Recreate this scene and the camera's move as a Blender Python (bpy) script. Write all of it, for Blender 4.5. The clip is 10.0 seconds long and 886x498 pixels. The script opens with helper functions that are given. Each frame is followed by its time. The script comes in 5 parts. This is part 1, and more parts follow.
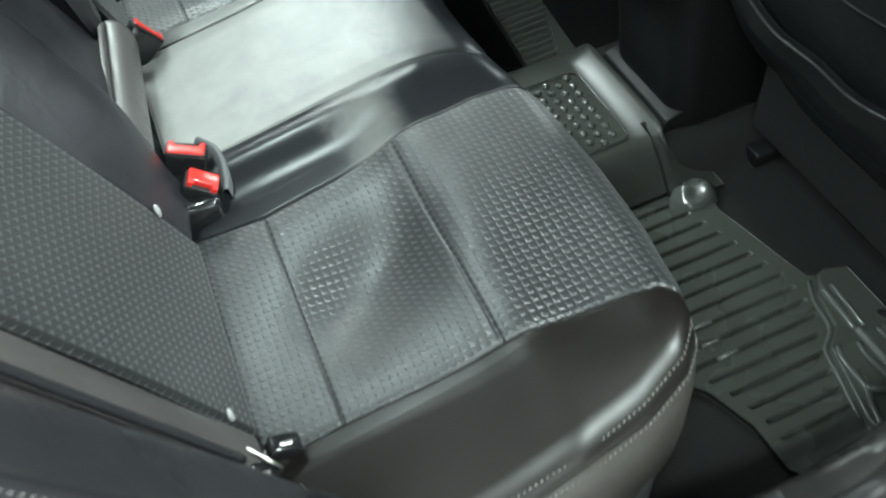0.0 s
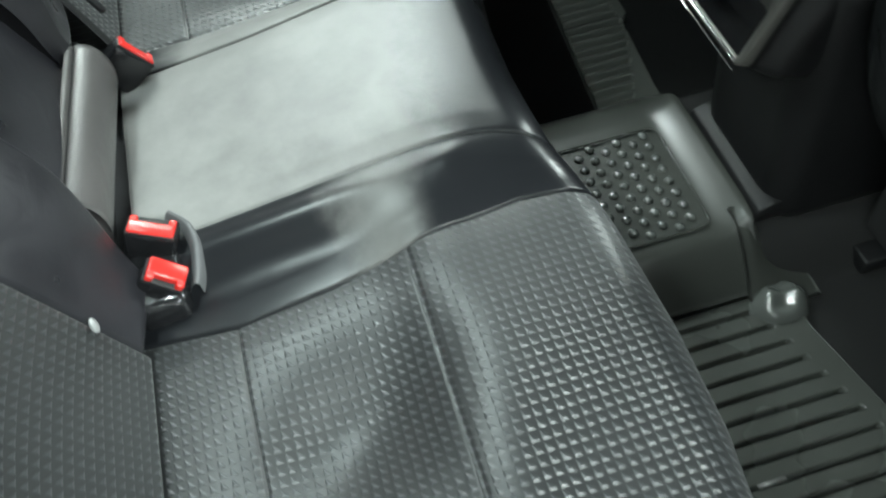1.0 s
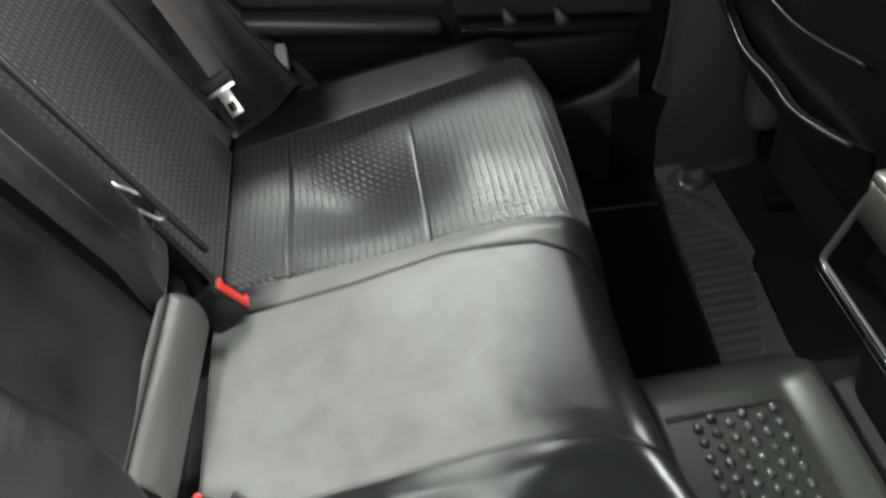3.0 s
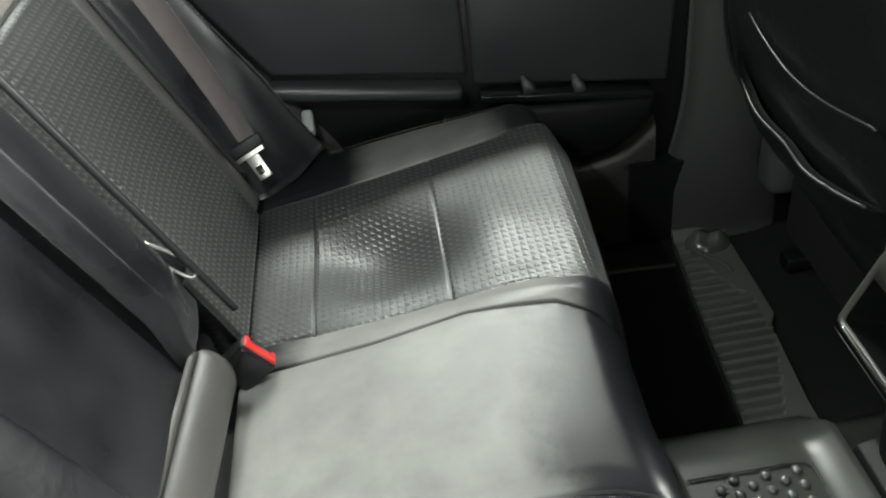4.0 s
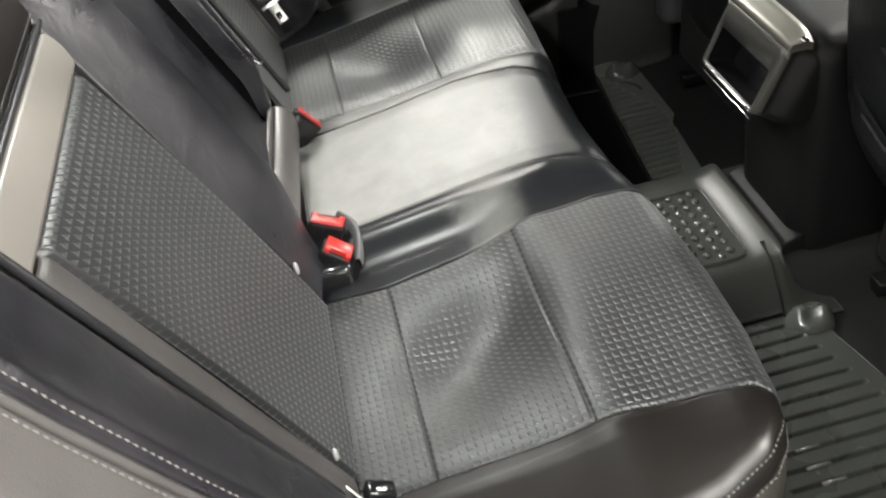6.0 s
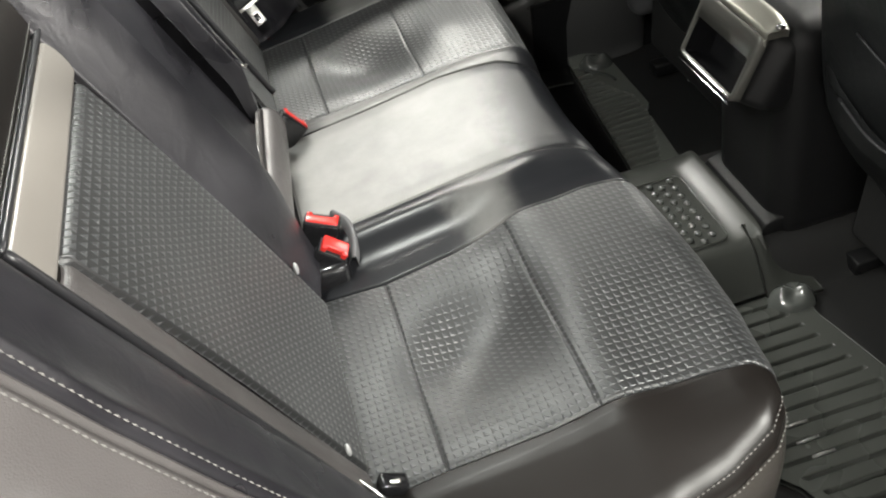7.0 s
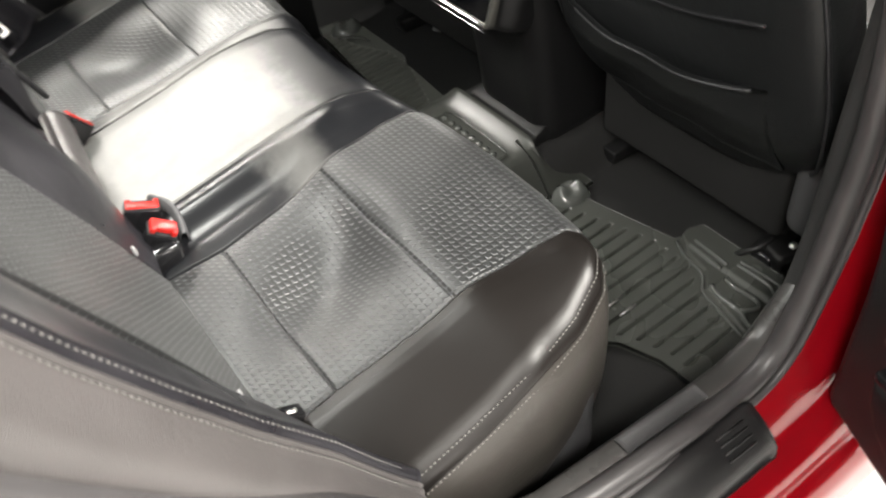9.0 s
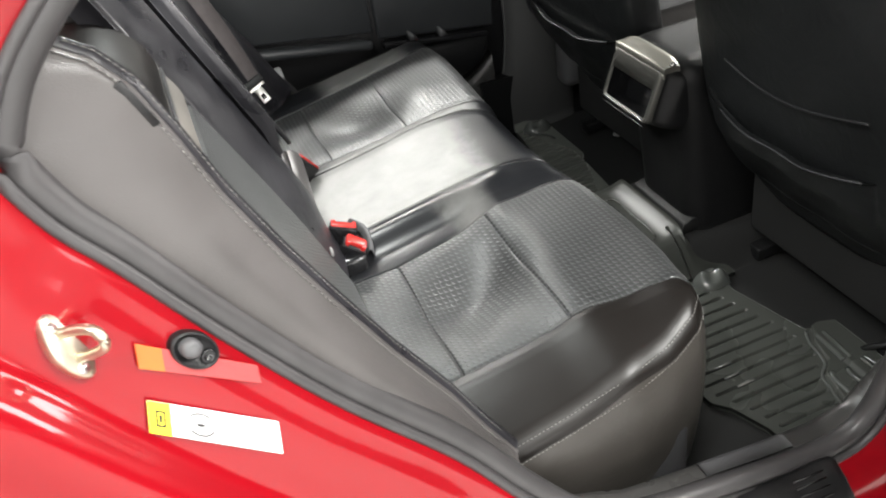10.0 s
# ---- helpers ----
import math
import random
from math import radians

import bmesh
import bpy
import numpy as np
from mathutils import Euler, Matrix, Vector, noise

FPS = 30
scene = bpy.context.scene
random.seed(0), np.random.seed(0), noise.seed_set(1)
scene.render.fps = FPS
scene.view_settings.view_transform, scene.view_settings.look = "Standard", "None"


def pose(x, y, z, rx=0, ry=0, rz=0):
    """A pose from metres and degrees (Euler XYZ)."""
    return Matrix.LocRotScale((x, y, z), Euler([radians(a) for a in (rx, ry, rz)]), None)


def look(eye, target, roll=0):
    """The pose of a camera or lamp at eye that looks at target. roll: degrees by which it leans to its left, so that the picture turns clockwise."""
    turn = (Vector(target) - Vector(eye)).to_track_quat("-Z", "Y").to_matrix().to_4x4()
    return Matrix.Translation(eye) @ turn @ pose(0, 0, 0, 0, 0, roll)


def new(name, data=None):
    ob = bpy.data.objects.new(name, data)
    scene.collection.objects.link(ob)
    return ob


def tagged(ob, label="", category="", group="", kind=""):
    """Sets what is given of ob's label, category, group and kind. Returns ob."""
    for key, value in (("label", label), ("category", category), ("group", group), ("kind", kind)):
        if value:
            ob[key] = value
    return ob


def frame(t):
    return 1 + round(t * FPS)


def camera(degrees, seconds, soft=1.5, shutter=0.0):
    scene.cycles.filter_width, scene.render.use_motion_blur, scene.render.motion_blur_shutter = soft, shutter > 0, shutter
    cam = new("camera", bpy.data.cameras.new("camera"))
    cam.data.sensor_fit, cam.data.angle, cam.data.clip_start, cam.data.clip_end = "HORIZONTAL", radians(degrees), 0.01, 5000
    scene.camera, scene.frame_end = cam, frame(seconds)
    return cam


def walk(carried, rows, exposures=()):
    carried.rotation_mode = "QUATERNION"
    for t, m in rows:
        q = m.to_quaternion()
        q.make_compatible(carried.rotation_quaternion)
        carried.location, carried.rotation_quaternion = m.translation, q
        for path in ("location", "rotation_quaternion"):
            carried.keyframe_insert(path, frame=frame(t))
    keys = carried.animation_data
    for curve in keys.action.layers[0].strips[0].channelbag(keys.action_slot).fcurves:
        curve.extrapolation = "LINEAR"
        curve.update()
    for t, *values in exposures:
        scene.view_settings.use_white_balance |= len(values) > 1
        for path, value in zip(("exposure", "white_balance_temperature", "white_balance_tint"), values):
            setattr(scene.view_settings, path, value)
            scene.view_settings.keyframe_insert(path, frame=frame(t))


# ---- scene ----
cam = camera(55.8, 10.0, soft=2.0, shutter=0.5)
PATH = [
    (0, (0.008, -0.949, 1.363), (0.358, 0.236, -0.21), -8.6),
    (0.5, (0.07, -0.819, 1.324), (0.37, 0.355, -0.268), -5.7),
    (1, (0.129, -0.68, 1.291), (0.335, 0.453, -0.344), -7.2),
    (1.5, (0.153, -0.605, 1.287), (0.208, 0.523, -0.364), -10.9),
    (2, (0.154, -0.599, 1.302), (0.199, 0.664, -0.248), -10.3),
    (2.5, (0.155, -0.571, 1.313), (0.207, 0.807, -0.136), -9.3),
    (3, (0.171, -0.523, 1.311), (0.212, 0.922, -0.071), -8.8),
    (3.2, (0.176, -0.51, 1.318), (0.202, 0.982, -0.013), -8.7),
    (4.5, (0.126, -0.642, 1.327), (0.162, 0.91, 0.066), -9.6),
    (5, (0.063, -0.82, 1.357), (0.113, 0.716, 0.077), -10.8),
    (5.5, (0.014, -0.966, 1.381), (0.105, 0.556, 0.088), -11.0),
    (6.2, (-0.005, -1.042, 1.389), (0.168, 0.409, 0.023), -10.2),
    (7.3, (-0.046, -1.036, 1.405), (0.219, 0.393, 0.031), -10.0),
    (7.5, (-0.04, -1.032, 1.39), (0.26, 0.372, -0.002), -9.5),
    (8, (-0.088, -1.012, 1.388), (0.312, 0.320, -0.048), -13.1),
    (8.5, (-0.142, -1.023, 1.389), (0.561, 0.132, -0.085), -9.8),
    (8.7, (-0.158, -1.045, 1.399), (0.566, 0.103, -0.069), -9.0),
    (9, (-0.171, -1.110, 1.419), (0.539, 0.077, -0.026), -8.3),
    (9.2, (-0.175, -1.203, 1.441), (0.412, 0.139, 0.082), -9.6),
    (9.5, (-0.189, -1.32, 1.452), (0.232, 0.187, 0.206), -10.9),
    (9.7, (-0.203, -1.376, 1.46), (0.217, 0.171, 0.265), -10.9),
    (10, (-0.237, -1.401, 1.471), (0.196, 0.167, 0.307), -10.6),
]
walk(cam, [(t, look(eye, target, roll)) for t, eye, target, roll in PATH],
     [(0.0, 0.68, 5950, -5), (1.5, 0.53, 6150, 0), (2.5, 0.32, 6500, 4), (4.5, 0.62, 6500, 3), (5.5, 0.62, 6700, 11), (7.5, 0.70, 6800, 11), (8.6, 0.85, 6900, 13), (9.3, 1.05, 6850, 14), (10.0, 0.65, 6600, 12)])

# ---- light ----
# A light hall: white ceiling and walls, and unseen ceiling lamps on both sides of the car.
world = bpy.data.worlds.new("hall_air")
scene.world = world
world.use_nodes = True
world.node_tree.nodes["Background"].inputs["Color"].default_value = (0.90, 1.0, 0.97, 1)
world.node_tree.nodes["Background"].inputs["Strength"].default_value = 0.015
scene.view_settings.exposure = 0.0


def ceiling_lamp(x, y, power, size=(2.4, 0.7), z=3.35):
    data = bpy.data.lights.new("ceiling_lamp_light", "AREA")
    data.shape, data.size, data.size_y, data.energy = "RECTANGLE", size[0], size[1], power
    data.color = (0.98, 1.0, 0.96)
    ob = new("ceiling_lamp_light", data)
    ob.matrix_world = pose(x, y, z)
    return ob


# lamps out of view, each placed and powered for glare or fill on the car
for lx, ly, power in ((0.1, 2.75, 140), (0.3, 4.0, 140), (1.9, 2.9, 80), (4.4, 1.8, 420), (-1.4, -2.2, 90), (1.6, -2.6, 260)):
    ceiling_lamp(lx, ly, power, (1.5, 0.4))
# the car's own roof lamp, lit while the door stands open
data = bpy.data.lights.new("roof_lamp_light", "AREA")
data.shape, data.size, data.size_y, data.energy, data.color = "RECTANGLE", 0.07, 0.13, 4.4, (0.94, 1.0, 0.97)
new("roof_lamp_light", data).matrix_world = pose(-0.11, 0.0, 1.420)
# added fill lights with no seen source, ahead of the car and beside it
for eye, target, wide, high, power in (((8.9, 0.3, 2.5), (0, 0.3, 1.0), 7.0, 2.0, 640), ((0.8, -7.9, 2.0), (0.3, 0, 0.9), 8.0, 2.4, 330)):
    data = bpy.data.lights.new("fill_light", "AREA")
    data.shape, data.size, data.size_y, data.energy, data.color = "RECTANGLE", wide, high, power, (1.0, 0.99, 0.97)
    new("fill_light", data).matrix_world = look(eye, target)

# ---- materials ----


def material(name, base, rough=0.5, metal=0.0, spec=0.5, bump=0.0, scale=300.0, kind="noise",
             vary=0.25, vary_scale=6.0, coat=0.0, sheen=0.0, coords="Object", rough_vary=0.0, wrinkle=0.0):
    m = bpy.data.materials.new(name)
    m.use_nodes = True
    nt = m.node_tree
    b = nt.nodes["Principled BSDF"]
    b.inputs["Roughness"].default_value = rough
    b.inputs["Metallic"].default_value = metal
    b.inputs["Specular IOR Level"].default_value = spec
    b.inputs["Coat Weight"].default_value = coat
    b.inputs["Coat Roughness"].default_value = 0.06
    b.inputs["Sheen Weight"].default_value = sheen
    tc = nt.nodes.new("ShaderNodeTexCoord")
    big = nt.nodes.new("ShaderNodeTexNoise")
    big.inputs["Scale"].default_value = vary_scale
    big.inputs["Detail"].default_value = 2
    nt.links.new(tc.outputs[coords], big.inputs["Vector"])
    ramp = nt.nodes.new("ShaderNodeMix")
    ramp.data_type = "RGBA"
    ramp.inputs["A"].default_value = tuple(c * (1 - vary) for c in base) + (1,)
    ramp.inputs["B"].default_value = tuple(min(1, c * (1 + vary)) for c in base) + (1,)
    nt.links.new(big.outputs["Fac"], ramp.inputs["Factor"])
    nt.links.new(ramp.outputs["Result"], b.inputs["Base Color"])
    if rough_vary:
        rm = nt.nodes.new("ShaderNodeMapRange")
        rm.inputs["From Min"].default_value, rm.inputs["From Max"].default_value = 0.3, 0.7
        rm.inputs["To Min"].default_value, rm.inputs["To Max"].default_value = rough - rough_vary, rough + rough_vary
        nt.links.new(big.outputs["Fac"], rm.inputs["Value"])
        nt.links.new(rm.outputs["Result"], b.inputs["Roughness"])
    if bump:
        if kind == "voronoi":
            tex = nt.nodes.new("ShaderNodeTexVoronoi")
            out = tex.outputs["Distance"]
        else:
            tex = nt.nodes.new("ShaderNodeTexNoise")
            tex.inputs["Detail"].default_value = 4
            out = tex.outputs["Fac"]
        tex.inputs["Scale"].default_value = scale
        nt.links.new(tc.outputs[coords], tex.inputs["Vector"])
        bp = nt.nodes.new("ShaderNodeBump")
        bp.inputs["Strength"].default_value = bump
        bp.inputs["Distance"].default_value = 0.0008
        nt.links.new(out, bp.inputs["Height"])
        nt.links.new(bp.outputs["Normal"], b.inputs["Normal"])
        if wrinkle:
            folds = nt.nodes.new("ShaderNodeTexNoise")
            for key, v in (("Scale", 20.0), ("Detail", 5.0), ("Roughness", 0.55), ("Distortion", 0.8)):
                folds.inputs[key].default_value = v
            nt.links.new(tc.outputs[coords], folds.inputs["Vector"])
            soft_bump = nt.nodes.new("ShaderNodeBump")
            soft_bump.inputs["Strength"].default_value = wrinkle
            soft_bump.inputs["Distance"].default_value = 0.006
            nt.links.new(folds.outputs["Fac"], soft_bump.inputs["Height"])
            nt.links.new(soft_bump.outputs["Normal"], bp.inputs["Normal"])
    return m


LEATHER = material("black_leather", (0.0085, 0.0072, 0.0065), 0.38, spec=0.30, bump=0.05, scale=900, kind="voronoi", vary=0.1, vary_scale=7, rough_vary=0.03, wrinkle=0.07)
# grey border leather; also black leather with its lit look in the colour
GREY_LIT_LEATHER = material("grey_lit_leather", (0.066, 0.061, 0.060), 0.40, bump=0.3, scale=700, kind="voronoi", vary=0.3, vary_scale=10, rough_vary=0.06, wrinkle=0.2)
# the seat's leather again, browned and lightened for light from the door side
SKIRT_LEATHER = material("lit_skirt_leather", (0.030, 0.027, 0.024), 0.42, bump=0.2, scale=700, kind="voronoi", vary=0.3, vary_scale=6, rough_vary=0.06, wrinkle=0.25)
# mottling: scuffs, and reflections off wrinkled leather put into the base colour
BACK_LEATHER = material("sheen_mottled_leather", (0.017, 0.0165, 0.0195), 0.36, spec=0.45, bump=0.08, scale=800, kind="voronoi", vary=0.75, vary_scale=9, rough_vary=0.16, wrinkle=0.22)
SEAT_BACK_LEATHER = material("seat_back_black_leather", (0.013, 0.014, 0.0145), 0.36, spec=0.4, bump=0.08, scale=800, kind="voronoi", vary=0.2, vary_scale=5, rough_vary=0.03, wrinkle=0.4)
DOOR_LEATHER = material("door_panel_leather", (0.030, 0.032, 0.034), 0.36, bump=0.08, scale=800, kind="voronoi", vary=0.3, vary_scale=6, rough_vary=0.05, wrinkle=0.12)
# border leather of the top strip, its glare put into a paler base
BORDER = material("lit_border_leather", (0.20, 0.185, 0.168), 0.33, bump=0.1, scale=700, kind="voronoi", vary=0.12, vary_scale=9, rough_vary=0.03)
FABRIC_PLAIN = material("dark_fabric", (0.022, 0.022, 0.024), 0.8, bump=0.5, scale=700, vary=0.3)
THREAD = material("grey_thread", (0.17, 0.165, 0.155), 0.7, bump=0.4, scale=1500)
PIPING = material("piping_vinyl", (0.02, 0.02, 0.022), 0.35, bump=0.1)
PLASTIC = material("black_plastic", (0.008, 0.008, 0.0085), 0.42, spec=0.35, bump=0.35, scale=900, kind="voronoi", vary=0.2)
PLASTIC_SMOOTH = material("smooth_black_plastic", (0.010, 0.010, 0.011), 0.15, bump=0.03)
GREY_PLASTIC = material("grey_plastic", (0.075, 0.075, 0.078), 0.5, bump=0.3, scale=900, kind="voronoi", vary=0.15)
MAT_RUBBER = material("mat_rubber", (0.055, 0.058, 0.053), 0.27, bump=0.08, scale=260, vary=0.08, vary_scale=8, rough_vary=0.02)
# far mat's rubber, paled so the colour carries the light on it
MAT_LIT = material("lit_mat_rubber", (0.115, 0.120, 0.108), 0.34, spec=0.6, bump=0.08, scale=260, vary=0.2, vary_scale=8, rough_vary=0.04)
# rubber of the tunnel mat, a little darker than the near footwell mat
TUNNEL_RUBBER = material("tunnel_rubber", (0.040, 0.042, 0.038), 0.34, spec=0.42, bump=0.08, scale=260, vary=0.15, vary_scale=10, rough_vary=0.03)
# pale colour that stands in for highlights on the mat
GLINT_BAR = material("glint_pale_rubber", (0.15, 0.15, 0.145), 0.25, bump=0.08, scale=400, vary=0.3, vary_scale=60)
MAT_GLOSS = material("glossy_moulded_rubber", (0.080, 0.085, 0.080), 0.18, spec=0.95, bump=0.05, scale=200, vary=0.15, vary_scale=20)
SILL_PLASTIC = material("worn_sill_plastic", (0.040, 0.039, 0.038), 0.30, bump=0.12, scale=700, kind="voronoi", vary=0.25, vary_scale=18, rough_vary=0.05)
SEAL_RUBBER = material("seal_rubber", (0.042, 0.040, 0.041), 0.42, bump=0.2, scale=200, vary=0.3, vary_scale=20)
CARPET = material("carpet", (0.008, 0.008, 0.008), 0.95, bump=1.0, scale=900, vary=0.4)
RED_PLASTIC = material("red_plastic", (0.52, 0.022, 0.018), 0.24, bump=0.05, vary=0.06)
STEEL = material("bright_steel", (0.72, 0.71, 0.68), 0.28, metal=1.0, bump=0.08, scale=120, vary=0.12, vary_scale=60)
ZINC = material("zinc_plated_steel", (0.62, 0.56, 0.44), 0.38, metal=1.0, bump=0.2, scale=150, vary=0.25, vary_scale=50)
SILVER = material("satin_silver_trim", (0.30, 0.29, 0.255), 0.40, metal=0.6, bump=0.03, scale=300, vary=0.08)
DARK_SILVER = material("dark_satin_silver", (0.115, 0.112, 0.102), 0.42, metal=0.5, bump=0.03, scale=300, vary=0.1)
CHROME = material("chrome", (0.85, 0.85, 0.85), 0.08, metal=1.0)
RED_PAINT = material("red_car_paint", (0.22, 0.0022, 0.006), 0.3, spec=0.1, coat=0.8, bump=0.02, scale=40, vary=0.06, vary_scale=3)
WEBBING = material("belt_webbing", (0.13, 0.112, 0.112), 0.75, bump=0.6, scale=1100, vary=0.2, vary_scale=40)
HEADLINER = material("headliner_cloth", (0.05, 0.05, 0.05), 0.9, bump=0.3, scale=600, vary=0.05)
TRIM_GREY = material("grey_pillar_trim", (0.045, 0.045, 0.045), 0.6, bump=0.3, scale=700, vary=0.08)
TRIM_PALE = material("pale_plastic", (0.32, 0.32, 0.32), 0.5)
WHITE_LABEL = material("white_label", (0.86, 0.86, 0.84), 0.4, vary=0.03)
YELLOW_LABEL = material("yellow_label", (0.85, 0.72, 0.03), 0.4, vary=0.03)
INK = material("black_ink", (0.02, 0.02, 0.02), 0.5)
GHOST_LABEL = material("clear_label", (0.40, 0.05, 0.05), 0.35, vary=0.05)
ORANGE_LABEL = material("orange_label", (0.75, 0.12, 0.02), 0.4, vary=0.05)
CONCRETE = material("grey_floor", (0.45, 0.45, 0.44), 0.55, bump=0.2, scale=30, vary=0.12, vary_scale=1.5)
WALL_PAINT = material("grey_wall_paint", (0.36, 0.36, 0.35), 0.8, bump=0.1, scale=60, vary=0.03, vary_scale=1)
GLASS = bpy.data.materials.new("window_glass")
GLASS.use_nodes = True
GLASS.node_tree.nodes["Principled BSDF"].inputs["Base Color"].default_value = (0.93, 0.97, 0.95, 1)
GLASS.node_tree.nodes["Principled BSDF"].inputs["Roughness"].default_value = 0.0
GLASS.node_tree.nodes["Principled BSDF"].inputs["Transmission Weight"].default_value = 1.0
GLASS.node_tree.nodes["Principled BSDF"].inputs["IOR"].default_value = 1.45



def lit_field(name, start, end, pale, reach=0.03, dull=0.33, ragged=0.16, shine=0.22):
    """Black leather with light painted on as a pale field between two ragged lines across it, at x = start and x = end.
    """
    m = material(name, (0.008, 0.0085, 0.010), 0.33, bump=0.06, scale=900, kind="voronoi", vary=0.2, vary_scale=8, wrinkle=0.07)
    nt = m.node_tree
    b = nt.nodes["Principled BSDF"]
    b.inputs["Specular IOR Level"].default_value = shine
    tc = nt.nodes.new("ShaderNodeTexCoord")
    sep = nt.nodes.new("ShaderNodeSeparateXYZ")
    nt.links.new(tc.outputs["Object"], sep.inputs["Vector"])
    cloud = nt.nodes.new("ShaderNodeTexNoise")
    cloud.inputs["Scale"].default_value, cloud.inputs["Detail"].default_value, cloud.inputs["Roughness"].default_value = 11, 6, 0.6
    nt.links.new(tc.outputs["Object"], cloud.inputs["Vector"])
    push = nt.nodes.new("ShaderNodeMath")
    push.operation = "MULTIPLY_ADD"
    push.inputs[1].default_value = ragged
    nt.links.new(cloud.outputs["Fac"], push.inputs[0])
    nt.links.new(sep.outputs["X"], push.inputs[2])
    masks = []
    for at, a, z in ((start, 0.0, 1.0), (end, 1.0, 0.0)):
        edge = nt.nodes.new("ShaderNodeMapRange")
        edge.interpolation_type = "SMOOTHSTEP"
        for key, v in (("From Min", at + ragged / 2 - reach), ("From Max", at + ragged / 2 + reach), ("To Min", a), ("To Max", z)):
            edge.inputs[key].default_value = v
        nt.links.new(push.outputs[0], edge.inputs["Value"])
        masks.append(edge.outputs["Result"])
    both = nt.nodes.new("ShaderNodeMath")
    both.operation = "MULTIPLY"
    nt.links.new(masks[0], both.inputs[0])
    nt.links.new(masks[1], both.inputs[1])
    clouding = nt.nodes.new("ShaderNodeMapRange")
    clouding.inputs["From Min"].default_value, clouding.inputs["From Max"].default_value = 0.30, 0.70
    clouding.inputs["To Min"].default_value, clouding.inputs["To Max"].default_value = 0.62, 1.0
    nt.links.new(cloud.outputs["Fac"], clouding.inputs["Value"])
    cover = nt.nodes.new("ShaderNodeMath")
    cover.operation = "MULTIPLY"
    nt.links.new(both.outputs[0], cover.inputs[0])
    nt.links.new(clouding.outputs["Result"], cover.inputs[1])
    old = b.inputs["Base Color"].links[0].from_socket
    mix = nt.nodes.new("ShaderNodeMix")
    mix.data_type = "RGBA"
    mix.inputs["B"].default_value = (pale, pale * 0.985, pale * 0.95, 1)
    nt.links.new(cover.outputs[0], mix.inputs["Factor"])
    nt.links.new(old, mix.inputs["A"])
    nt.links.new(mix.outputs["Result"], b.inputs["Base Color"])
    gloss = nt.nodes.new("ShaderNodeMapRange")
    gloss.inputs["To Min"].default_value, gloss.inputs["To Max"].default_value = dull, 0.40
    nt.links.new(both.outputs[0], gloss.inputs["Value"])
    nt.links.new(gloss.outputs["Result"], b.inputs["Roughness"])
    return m


